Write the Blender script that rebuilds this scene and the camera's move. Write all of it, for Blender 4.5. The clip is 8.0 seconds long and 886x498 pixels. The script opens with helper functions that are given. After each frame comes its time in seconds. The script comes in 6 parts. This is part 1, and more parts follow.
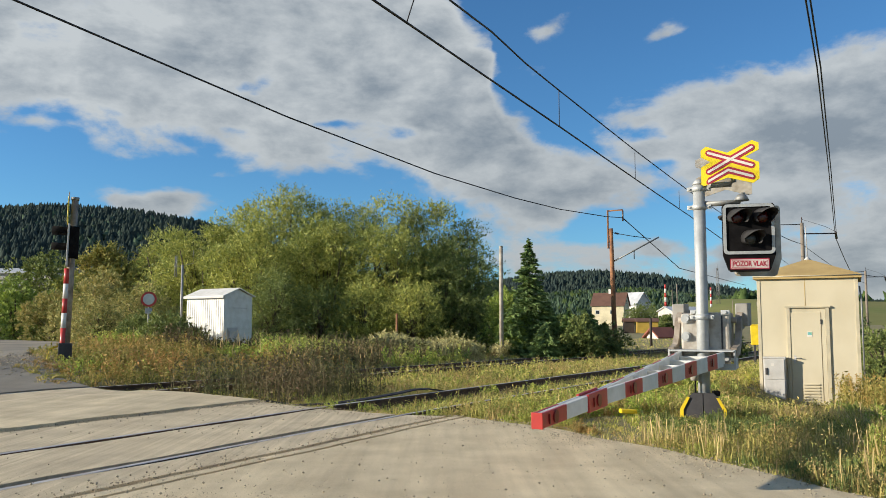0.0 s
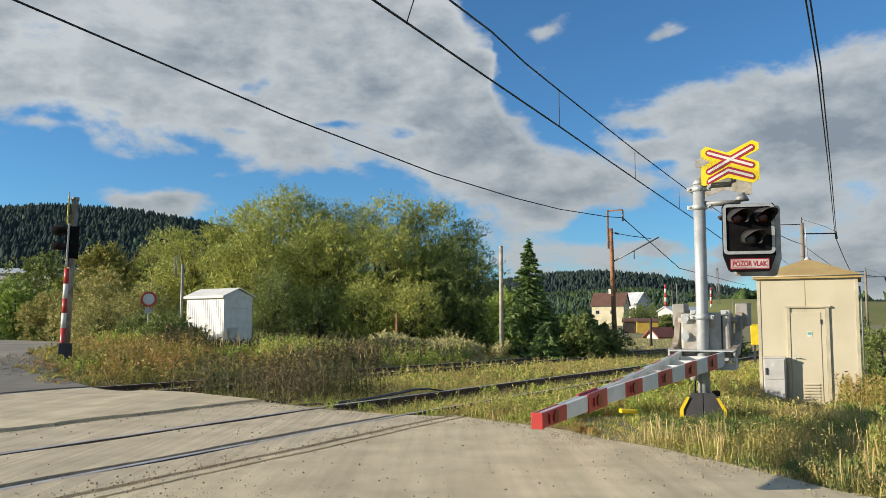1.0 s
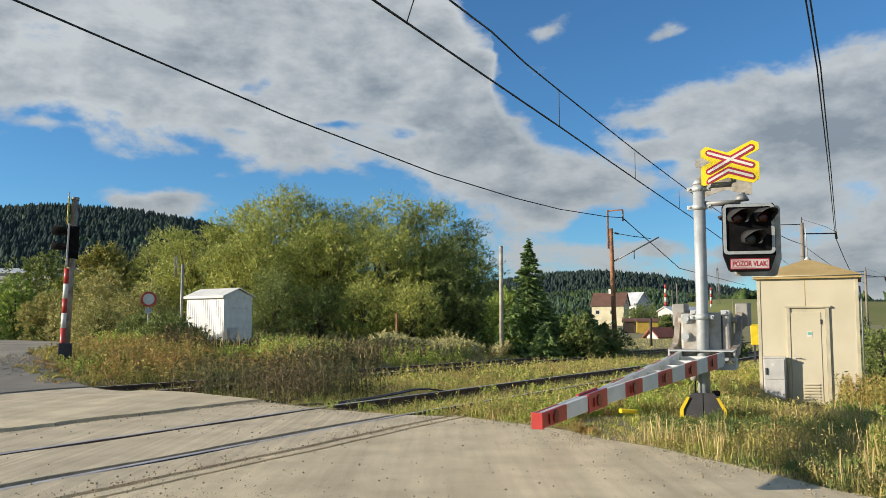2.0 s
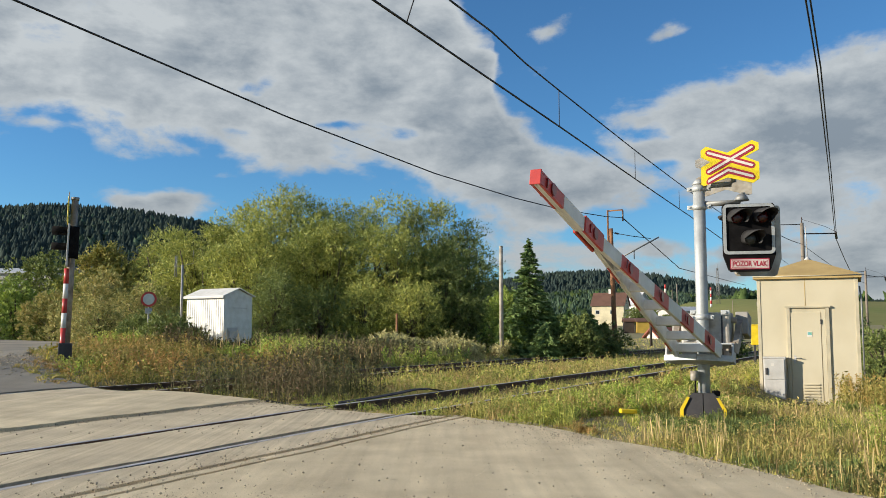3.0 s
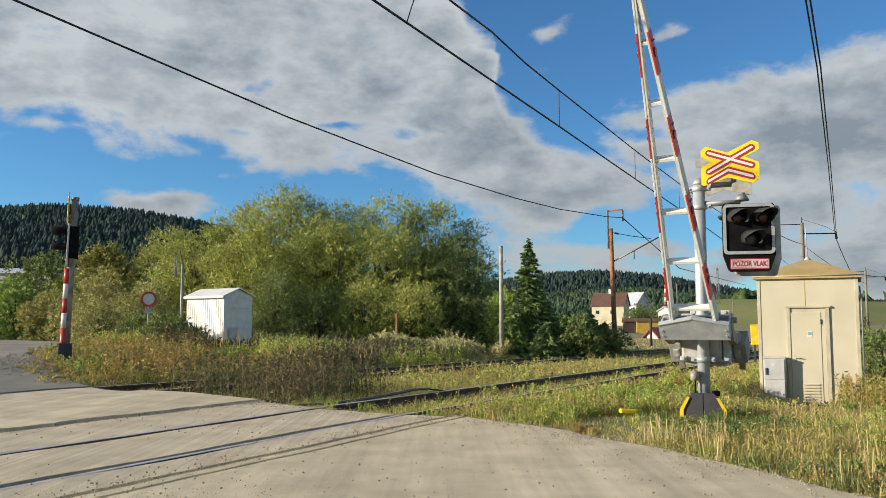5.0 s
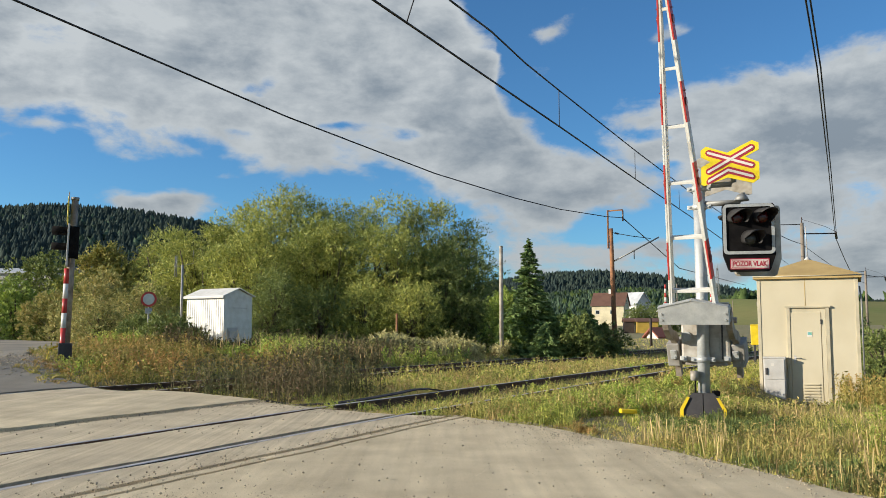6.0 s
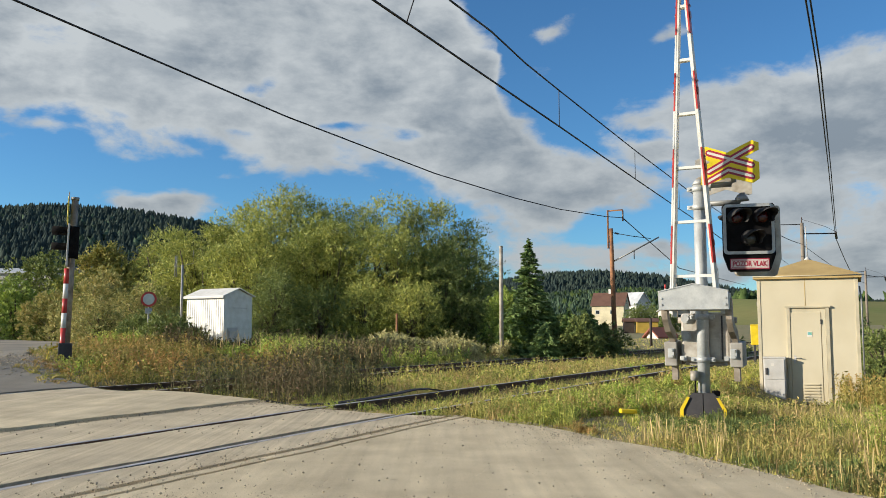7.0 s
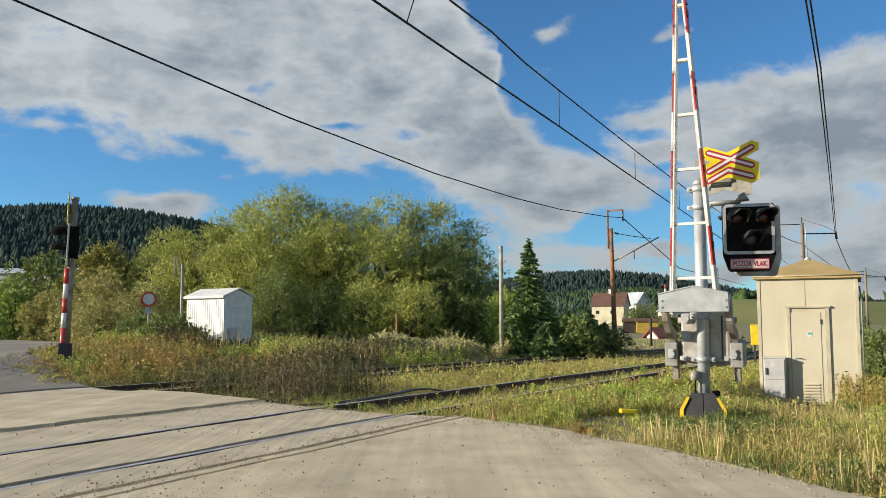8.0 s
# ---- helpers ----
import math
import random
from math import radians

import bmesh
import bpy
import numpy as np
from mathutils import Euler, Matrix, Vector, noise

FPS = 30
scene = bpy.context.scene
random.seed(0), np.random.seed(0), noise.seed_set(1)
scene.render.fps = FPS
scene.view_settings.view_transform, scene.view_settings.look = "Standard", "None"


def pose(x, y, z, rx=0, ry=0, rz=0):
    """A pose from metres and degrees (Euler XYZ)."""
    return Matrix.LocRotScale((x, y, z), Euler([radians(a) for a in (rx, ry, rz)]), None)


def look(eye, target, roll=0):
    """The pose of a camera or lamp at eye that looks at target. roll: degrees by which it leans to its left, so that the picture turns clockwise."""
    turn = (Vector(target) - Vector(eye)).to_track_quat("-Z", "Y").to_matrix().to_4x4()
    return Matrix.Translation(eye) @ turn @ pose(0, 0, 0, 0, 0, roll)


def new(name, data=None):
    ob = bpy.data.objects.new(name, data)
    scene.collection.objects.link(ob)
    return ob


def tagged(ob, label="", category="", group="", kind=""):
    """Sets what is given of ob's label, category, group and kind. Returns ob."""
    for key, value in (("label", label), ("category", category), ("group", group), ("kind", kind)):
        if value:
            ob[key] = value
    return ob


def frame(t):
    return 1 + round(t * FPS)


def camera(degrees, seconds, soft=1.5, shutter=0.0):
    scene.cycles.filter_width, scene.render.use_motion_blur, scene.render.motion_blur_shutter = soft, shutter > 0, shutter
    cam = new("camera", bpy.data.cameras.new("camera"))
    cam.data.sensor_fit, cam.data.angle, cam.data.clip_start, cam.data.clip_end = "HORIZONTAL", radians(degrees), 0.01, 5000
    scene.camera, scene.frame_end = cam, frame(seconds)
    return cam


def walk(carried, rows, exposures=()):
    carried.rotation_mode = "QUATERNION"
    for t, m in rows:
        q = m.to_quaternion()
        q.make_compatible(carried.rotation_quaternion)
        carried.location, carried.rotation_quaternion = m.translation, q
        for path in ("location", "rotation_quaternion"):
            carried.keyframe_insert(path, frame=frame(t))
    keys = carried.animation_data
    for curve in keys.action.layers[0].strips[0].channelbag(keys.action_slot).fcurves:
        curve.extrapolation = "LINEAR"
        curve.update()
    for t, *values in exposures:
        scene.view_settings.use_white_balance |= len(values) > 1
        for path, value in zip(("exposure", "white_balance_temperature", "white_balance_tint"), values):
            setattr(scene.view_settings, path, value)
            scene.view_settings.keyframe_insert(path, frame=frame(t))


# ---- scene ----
cam = camera(55.7, 8.0, soft=0.8)
EYE = (0.0, 0.0, 1.15)
STAND = pose(0, 0, 1.15, 95.12, 0, 0)
walk(cam, [(0.0, STAND), (8.0, STAND)], exposures=[(0.0, 0.43), (8.0, 0.43)])

# ---- light ----
SUN_AZ, SUN_EL = 262.0, 15.5          # clockwise from +y, degrees
world = bpy.data.worlds.new("sky")
scene.world = world
world.use_nodes = True
wn = world.node_tree.nodes
sky = wn.new("ShaderNodeTexSky")
sky.sky_type, sky.sun_disc = "NISHITA", False
sky.sun_elevation, sky.sun_rotation = radians(SUN_EL), radians(SUN_AZ)
sky.ozone_density, sky.air_density, sky.dust_density = 5.5, 1.0, 0.0
sky.altitude = 500
wn["Background"].inputs[1].default_value = 0.105
tint = wn.new("ShaderNodeMix")
tint.data_type, tint.blend_type = "RGBA", "MULTIPLY"
tint.inputs["Factor"].default_value = 1.0
tint.inputs["B"].default_value = (0.80, 1.03, 1.06, 1)
world.node_tree.links.new(sky.outputs[0], tint.inputs["A"])
world.node_tree.links.new(tint.outputs["Result"], wn["Background"].inputs[0])
sun_data = bpy.data.lights.new("sun", "SUN")
sun_data.energy, sun_data.angle, sun_data.color = 5.7, radians(0.6), (0.98, 0.89, 0.735)
sun = new("sun", sun_data)
TO_SUN = Vector((math.sin(radians(SUN_AZ)) * math.cos(radians(SUN_EL)), math.cos(radians(SUN_AZ)) * math.cos(radians(SUN_EL)), math.sin(radians(SUN_EL))))
sun.matrix_world = look(TO_SUN * 60, (0, 0, 0))

# ---- helpers of this scene ----
rng = np.random.default_rng(7)
TA = radians(28.0)
AL, AC = Vector((math.sin(TA), math.cos(TA), 0)), Vector((math.cos(TA), -math.sin(TA), 0))   # along and across the tracks


def uw(u, w, z=0.0):
    return Vector((AL.x * u + AC.x * w, AL.y * u + AC.y * w, z))


def smooth(a, b, v):
    t = np.clip((v - a) / (b - a), 0, 1)
    return t * t * (3 - 2 * t)


# road edge on the hut's side, and the grassy corner on the other: along the line as a function of across
EDGE_NEAR = [(-60.0, 52.0), (-40.0, 34.0), (-25.0, 21.5), (-21.0, 16.5), (-18.5, 13.2), (-14.6, 11.2), (-12.2, 10.4), (-10.4, 10.5), (-8.7, 10.0), (-7.1, 9.5), (-5.5, 9.3), (-4.75, 9.48), (-3.43, 8.95), (-2.53, 8.33), (-1.75, 7.81), (-0.31, 6.49), (1.0, 5.6), (6.0, 2.6), (14.0, -2.0)]


def ground_z(x, y):
    """Height of the ground: level at the crossing, falling along the line, rising beyond it to the left, low by the hut."""
    u, w = AL.x * x + AL.y * y, AC.x * x + AC.y * y
    z = -0.010 * np.clip(u - 10, 0, 45)
    rise = 0.52 * smooth(-12.5, -19, w) * smooth(34, 20, u + 0.3 * (w + 20))
    low = -0.5 * smooth(-4.2, -2.2, w - 0.1 * (u - 10)) * smooth(11.0, 17, u)
    far = 1.2 * smooth(70, 220, np.hypot(x, y))
    e = np.interp(w, *zip(*EDGE_NEAR))
    bed = -0.11 * smooth(-14.0, -13.4, w) * smooth(-4.6, -5.1, w) * smooth(0.02, 0.40, u - e)      # the track bed lies below the rails
    return z + rise + low + far + bed


def gz(x, y):
    return float(ground_z(np.float64(x), np.float64(y)))


def part(name, bm, material, parent=None, label=""):
    me = bpy.data.meshes.new(name)
    bm.to_mesh(me)
    bm.free()
    me.materials.append(material)
    ob = new(name, me)
    ob.parent = parent
    if label:
        ob["label"] = label
    return ob


def bulk(name, verts, quads, material, parent=None):
    """One mesh from arrays of vertices and of faces with the same number of corners."""
    me = bpy.data.meshes.new(name)
    verts, quads = np.asarray(verts, np.float32), np.asarray(quads, np.int32)
    k = quads.shape[1]
    me.vertices.add(len(verts)), me.loops.add(quads.size), me.polygons.add(len(quads))
    me.vertices.foreach_set("co", verts.ravel())
    me.loops.foreach_set("vertex_index", quads.ravel())
    me.polygons.foreach_set("loop_start", np.arange(0, quads.size, k, dtype=np.int32))
    me.update(calc_edges=True)
    me.materials.append(material)
    ob = new(name, me)
    ob.parent = parent
    return ob


def empty(name, m, label, category, group=""):
    ob = new(name)
    ob.empty_display_size = 0.2
    ob.matrix_world = m
    return tagged(ob, label, category, group)


def box(bm, x0, x1, y0, y1, z0, z1, m=None, bevel=0.0):
    vs = [bm.verts.new((x, y, z)) for x in (x0, x1) for y in (y0, y1) for z in (z0, z1)]
    fs = [bm.faces.new([vs[i] for i in q]) for q in ((0, 1, 3, 2), (4, 6, 7, 5), (0, 4, 5, 1), (2, 3, 7, 6), (0, 2, 6, 4), (1, 5, 7, 3))]
    if bevel:
        es = list({e for f in fs for e in f.edges})
        out = bmesh.ops.bevel(bm, geom=es, offset=bevel, segments=2, affect="EDGES", profile=0.5)
        vs = list({v for f in out["faces"] for v in f.verts} | {v for v in vs if v.is_valid})
    if m is not None:
        bmesh.ops.transform(bm, matrix=m, verts=vs)
    return bm


def tube(bm, pts, r, n=8, r2=None, cap=True):
    """A round bar along points."""
    pts = [Vector(p) for p in pts]
    rings = []
    for i, p in enumerate(pts):
        d = (pts[min(i + 1, len(pts) - 1)] - pts[max(i - 1, 0)]).normalized()
        a = d.cross(Vector((0, 0, 1)) if abs(d.z) < 0.9 else Vector((1, 0, 0))).normalized()
        b = d.cross(a)
        rr = r if r2 is None else r + (r2 - r) * i / (len(pts) - 1)
        rings.append([bm.verts.new(p + (a * math.cos(k * math.tau / n) + b * math.sin(k * math.tau / n)) * rr) for k in range(n)])
    for q, s in zip(rings, rings[1:]):
        for k in range(n):
            bm.faces.new((q[k], q[(k + 1) % n], s[(k + 1) % n], s[k])).smooth = True
    if cap:
        bm.faces.new(rings[0][::-1]), bm.faces.new(rings[-1])
    return bm


def plate(bm, outline, z0, z1, m=None):
    """A flat plate: an outline in x, y given a thickness from z0 to z1."""
    lo, hi = [bm.verts.new((x, y, z0)) for x, y in outline], [bm.verts.new((x, y, z1)) for x, y in outline]
    bm.faces.new(lo[::-1]), bm.faces.new(hi)
    n = len(outline)
    for i in range(n):
        bm.faces.new((lo[i], lo[(i + 1) % n], hi[(i + 1) % n], hi[i]))
    if m is not None:
        bmesh.ops.transform(bm, matrix=m, verts=lo + hi)
    return bm


# ---- materials ----
def mat(name, col, rough=0.7, metal=0.0, col2=None, scale=3.0, fine=40.0, fine_amount=0.25, bump=0.15, island=0.0, transl=0.0, spec=0.5, hue=0.0, low=0.38, high=0.66, bump_scale=None):
    m = bpy.data.materials.new(name)
    m.use_nodes = True
    nt = m.node_tree
    n, ln = nt.nodes, nt.links
    b = n["Principled BSDF"]
    b.inputs["Roughness"].default_value, b.inputs["Metallic"].default_value = rough, metal
    b.inputs["Specular IOR Level"].default_value = spec
    tc = n.new("ShaderNodeTexCoord")
    big, small = n.new("ShaderNodeTexNoise"), n.new("ShaderNodeTexNoise")
    big.inputs["Scale"].default_value, small.inputs["Scale"].default_value = scale, fine
    big.inputs["Detail"].default_value, small.inputs["Detail"].default_value = 6, 4
    for t in (big, small):
        ln.new(tc.outputs["Object"], t.inputs["Vector"])
    ramp = n.new("ShaderNodeMapRange")
    ramp.inputs["From Min"].default_value, ramp.inputs["From Max"].default_value = low, high
    ln.new(big.outputs["Fac"], ramp.inputs["Value"])
    mix = n.new("ShaderNodeMix")
    mix.data_type = "RGBA"
    mix.inputs["A"].default_value = (*col, 1)
    mix.inputs["B"].default_value = (*(col2 or [c * 0.75 for c in col]), 1)
    ln.new(ramp.outputs["Result"], mix.inputs["Factor"])
    hsv = n.new("ShaderNodeHueSaturation")
    ln.new(mix.outputs["Result"], hsv.inputs["Color"])
    val = n.new("ShaderNodeMath")
    val.operation = "MULTIPLY_ADD"
    ln.new(small.outputs["Fac"], val.inputs[0])
    val.inputs[1].default_value, val.inputs[2].default_value = fine_amount * 2, 1 - fine_amount
    out = val.outputs[0]
    if island:
        geo = n.new("ShaderNodeNewGeometry")
        k = n.new("ShaderNodeMath")
        k.operation = "MULTIPLY_ADD"
        ln.new(geo.outputs["Random Per Island"], k.inputs[0])
        k.inputs[1].default_value, k.inputs[2].default_value = island * 2, 1 - island
        p = n.new("ShaderNodeMath")
        p.operation = "MULTIPLY"
        ln.new(k.outputs[0], p.inputs[0]), ln.new(out, p.inputs[1])
        out = p.outputs[0]
        if hue:
            h = n.new("ShaderNodeMath")
            h.operation = "MULTIPLY_ADD"
            ln.new(geo.outputs["Random Per Island"], h.inputs[0])
            h.inputs[1].default_value, h.inputs[2].default_value = -hue, 0.5 + hue / 2
            ln.new(h.outputs[0], hsv.inputs["Hue"])
    ln.new(out, hsv.inputs["Value"])
    ln.new(hsv.outputs["Color"], b.inputs["Base Color"])
    if bump:
        bp = n.new("ShaderNodeBump")
        bp.inputs["Strength"].default_value, bp.inputs["Distance"].default_value = bump, 0.02
        ln.new(small.outputs["Fac"], bp.inputs["Height"])
        ln.new(bp.outputs["Normal"], b.inputs["Normal"])
    if transl:
        tr = n.new("ShaderNodeBsdfTranslucent")
        ln.new(hsv.outputs["Color"], tr.inputs["Color"])
        mx = n.new("ShaderNodeMixShader")
        mx.inputs[0].default_value = transl
        ln.new(b.outputs[0], mx.inputs[1]), ln.new(tr.outputs[0], mx.inputs[2])
        ln.new(mx.outputs[0], n["Material Output"].inputs["Surface"])
    return m


M = {}
M["ground"] = mat("earth_with_grass", (0.17, 0.165, 0.055), 0.95, col2=(0.26, 0.205, 0.10), scale=0.5, fine=14, fine_amount=0.5, bump=0.6)
M["road"] = mat("dusty_road", (0.66, 0.55, 0.365), 0.95, col2=(0.53, 0.435, 0.285), scale=1.6, fine=140, fine_amount=0.34, bump=0.25, spec=0.2)
M["panel"] = mat("crossing_concrete", (0.63, 0.525, 0.355), 0.95, col2=(0.51, 0.42, 0.285), scale=1.8, fine=90, fine_amount=0.28, bump=0.35, spec=0.2)
M["gravel"] = mat("loose_stones", (0.40, 0.34, 0.24), 0.95, col2=(0.24, 0.20, 0.145), scale=8, fine=60, island=0.35)
M["dirt"] = mat("dark_soil", (0.075, 0.055, 0.035), 0.95, scale=4, fine=60, bump=0.5)
M["rail"] = mat("rusty_rail", (0.13, 0.075, 0.045), 0.75, 0.3, col2=(0.07, 0.045, 0.03), scale=6, fine=80)
M["railtop"] = mat("worn_rail_head", (0.58, 0.54, 0.50), 0.45, 0.25, col2=(0.42, 0.37, 0.33), scale=5, fine=60)
M["galv"] = mat("galvanised_steel", (0.46, 0.47, 0.46), 0.6, 0.35, col2=(0.36, 0.37, 0.37), scale=7, fine=50, fine_amount=0.15, bump=0.05)
M["alu"] = mat("weathered_aluminium", (0.47, 0.44, 0.385), 0.6, 0.1, col2=(0.25, 0.21, 0.165), scale=5, fine=30, fine_amount=0.15, bump=0.08)
M["white"] = mat("white_paint", (0.70, 0.685, 0.64), 0.5, col2=(0.58, 0.56, 0.50), scale=4, fine=25, fine_amount=0.08, bump=0.03)
M["red"] = mat("red_paint", (0.50, 0.045, 0.035), 0.4, col2=(0.38, 0.035, 0.03), scale=5, fine=25, fine_amount=0.12, bump=0.03)
M["signyellow"] = mat("reflective_yellow", (0.80, 0.61, 0.008), 0.5, col2=(0.74, 0.56, 0.01), scale=3, fine=30, fine_amount=0.05, bump=0.02)
M["signwhite"] = mat("reflective_white", (0.66, 0.62, 0.55), 0.5, col2=(0.6, 0.56, 0.5), scale=3, fine_amount=0.05, bump=0.02)
M["signred"] = mat("sign_red", (0.36, 0.02, 0.045), 0.45, col2=(0.3, 0.02, 0.04), scale=3, fine_amount=0.06, bump=0.02)
M["yellowpaint"] = mat("yellow_paint", (0.78, 0.55, 0.01), 0.5, scale=5, fine=30, fine_amount=0.1)
M["black"] = mat("black_plastic", (0.008, 0.0075, 0.008), 0.8, spec=0.03, col2=(0.016, 0.015, 0.015), scale=6, fine=40, fine_amount=0.2, bump=0.04)
M["redlens"] = mat("dark_red_lens", (0.06, 0.002, 0.002), 0.2, scale=8, fine_amount=0.1, bump=0)
M["reflector"] = mat("red_reflector", (0.20, 0.012, 0.012), 0.3, col2=(0.14, 0.01, 0.01), scale=8, fine_amount=0.1, bump=0)
M["concrete"] = mat("weathered_concrete", (0.44, 0.40, 0.33), 0.9, col2=(0.27, 0.23, 0.18), scale=4, fine=25, bump=0.3)
M["clearlens"] = mat("dark_clear_lens", (0.05, 0.05, 0.05), 0.12, scale=8, fine_amount=0.1, bump=0)
M["darkgrey"] = mat("dark_grey_plastic", (0.055, 0.052, 0.055), 0.65, spec=0.3, scale=6, fine=40, fine_amount=0.2, bump=0.05)
M["cream"] = mat("cream_render", (0.56, 0.495, 0.355), 0.8, col2=(0.51, 0.445, 0.31), scale=1.3, fine=90, fine_amount=0.07, bump=0.05)
M["creamtrim"] = mat("cream_trim", (0.53, 0.465, 0.325), 0.6, scale=3, fine=60, fine_amount=0.06, bump=0.02)
M["ochre"] = mat("ochre_roof", (0.47, 0.33, 0.13), 0.7, col2=(0.40, 0.275, 0.105), scale=3, fine=40, fine_amount=0.12, bump=0.05)
M["greybox"] = mat("grey_cabinet_paint", (0.50, 0.48, 0.45), 0.55, col2=(0.42, 0.40, 0.37), scale=4, fine=40, fine_amount=0.1, bump=0.04)
M["rust"] = mat("rusty_mast", (0.36, 0.17, 0.075), 0.85, 0.05, col2=(0.20, 0.09, 0.05), scale=2.5, fine=30, bump=0.2)
M["wood"] = mat("grey_wood", (0.26, 0.21, 0.16), 0.9, col2=(0.18, 0.15, 0.12), scale=2, fine=25, bump=0.3)
M["wire"] = mat("dark_wire", (0.035, 0.033, 0.035), 0.6, 0.4, scale=2, bump=0)
M["insul"] = mat("brown_insulator", (0.08, 0.05, 0.04), 0.35, scale=8, bump=0)
M["bark"] = mat("bark", (0.10, 0.075, 0.05), 0.95, scale=5, fine=30, bump=0.5)
M["leaf_willow"] = mat("willow_leaf", (0.44, 0.45, 0.105), 0.6, col2=(0.24, 0.285, 0.07), scale=0.35, fine=3, fine_amount=0.25, bump=0, island=0.5, transl=0.22, hue=0.05, spec=0.3)
M["leaf_dark"] = mat("dark_leaf", (0.215, 0.255, 0.07), 0.65, col2=(0.13, 0.17, 0.05), scale=0.4, fine=3, fine_amount=0.2, bump=0, island=0.4, transl=0.2, hue=0.04, spec=0.3)
M["leaf_brown"] = mat("turning_leaf", (0.38, 0.33, 0.09), 0.7, col2=(0.26, 0.28, 0.075), scale=0.4, fine=3, bump=0, island=0.4, transl=0.2, hue=0.06, spec=0.2)
M["needle"] = mat("spruce_needles", (0.20, 0.28, 0.09), 0.7, col2=(0.11, 0.17, 0.06), scale=0.8, fine=4, bump=0, island=0.4, transl=0.1, spec=0.2)
# the bluish cast is distance haze, put into the needles' colour
M["farwood"] = mat("hazed_conifers", (0.038, 0.056, 0.050), 0.9, col2=(0.050, 0.070, 0.054), scale=0.02, fine=0.3, bump=0, island=0.30, spec=0.1)
M["farleaf"] = mat("far_broadleaf", (0.060, 0.100, 0.035), 0.9, col2=(0.085, 0.115, 0.03), scale=0.03, fine=0.3, bump=0, island=0.4, spec=0.1)
M["grass"] = mat("green_grass", (0.40, 0.44, 0.08), 0.7, col2=(0.52, 0.44, 0.145), scale=0.6, fine=5, fine_amount=0.2, bump=0, island=0.4, transl=0.3, hue=0.05, spec=0.25)
M["drygrass"] = mat("dry_grass", (0.62, 0.48, 0.23), 0.8, col2=(0.47, 0.35, 0.15), scale=0.7, fine=5, fine_amount=0.2, bump=0, island=0.4, transl=0.3, hue=0.03, spec=0.2)
M["reed"] = mat("pale_reed", (0.56, 0.49, 0.24), 0.8, col2=(0.44, 0.42, 0.17), scale=0.7, fine=5, fine_amount=0.2, bump=0, island=0.35, transl=0.3, spec=0.2)
M["weed"] = mat("brown_weed", (0.165, 0.125, 0.065), 0.8, col2=(0.10, 0.115, 0.045), scale=0.8, fine=5, bump=0, island=0.45, transl=0.2, hue=0.06, spec=0.2)
M["meadow"] = mat("far_meadow", (0.17, 0.20, 0.065), 0.95, col2=(0.24, 0.21, 0.085), scale=0.01, fine=0.2, fine_amount=0.15, bump=0, spec=0.1)
M["hill"] = mat("far_slope", (0.03, 0.05, 0.025), 0.95, col2=(0.06, 0.085, 0.03), scale=0.01, fine=0.1, bump=0, spec=0.1)
M["plaster"] = mat("pale_plaster", (0.68, 0.60, 0.40), 0.9, scale=0.5, fine=6, fine_amount=0.1, bump=0)
M["whiteplaster"] = mat("white_plaster", (0.72, 0.70, 0.66), 0.9, scale=0.5, fine=6, fine_amount=0.1, bump=0)
M["greyplaster"] = mat("grey_plaster", (0.50, 0.47, 0.43), 0.9, scale=0.5, fine=6, fine_amount=0.1, bump=0)
M["roofbrown"] = mat("brown_roof", (0.15, 0.075, 0.05), 0.8, scale=0.6, fine=8, fine_amount=0.2, bump=0.1)
M["roofred"] = mat("red_roof", (0.33, 0.11, 0.07), 0.8, scale=0.6, fine=8, fine_amount=0.2, bump=0.1)
M["window"] = mat("dark_window", (0.03, 0.035, 0.04), 0.15, scale=2, fine_amount=0.1, bump=0)
M["ochrewall"] = mat("ochre_boards", (0.55, 0.36, 0.06), 0.85, scale=0.8, fine=8, fine_amount=0.15, bump=0)

M["farmix"] = mat("far_mixed_wood", (0.085, 0.125, 0.070), 0.9, col2=(0.050, 0.08, 0.055), scale=0.03, fine=0.3, bump=0, island=0.45, spec=0.1)
M["leaf_green"] = mat("bright_leaf", (0.28, 0.36, 0.07), 0.6, col2=(0.20, 0.28, 0.06), scale=0.5, fine=3, bump=0, island=0.4, transl=0.22, hue=0.04, spec=0.3)
M["leaf_brownish"] = mat("olive_leaf", (0.40, 0.36, 0.125), 0.65, col2=(0.27, 0.29, 0.09), scale=0.5, fine=3, bump=0, island=0.45, transl=0.2, hue=0.06, spec=0.2)
M["weedgreen"] = mat("green_weed", (0.36, 0.39, 0.09), 0.7, col2=(0.42, 0.30, 0.125), scale=0.8, fine=5, bump=0, island=0.45, transl=0.25, hue=0.06, spec=0.2)
M["weedorange"] = mat("autumn_weed", (0.42, 0.28, 0.09), 0.75, col2=(0.30, 0.30, 0.08), scale=0.7, fine=5, bump=0, island=0.45, transl=0.25, hue=0.06, spec=0.2)
M["asphalt"] = mat("grey_asphalt", (0.33, 0.29, 0.225), 0.93, col2=(0.23, 0.205, 0.165), scale=0.6, fine=70, fine_amount=0.2, bump=0.2, spec=0.2)
M["cw"] = mat("dark_cast_weight", (0.33, 0.31, 0.28), 0.7, 0.1, col2=(0.22, 0.20, 0.17), scale=5, fine=40, fine_amount=0.15, bump=0.08)
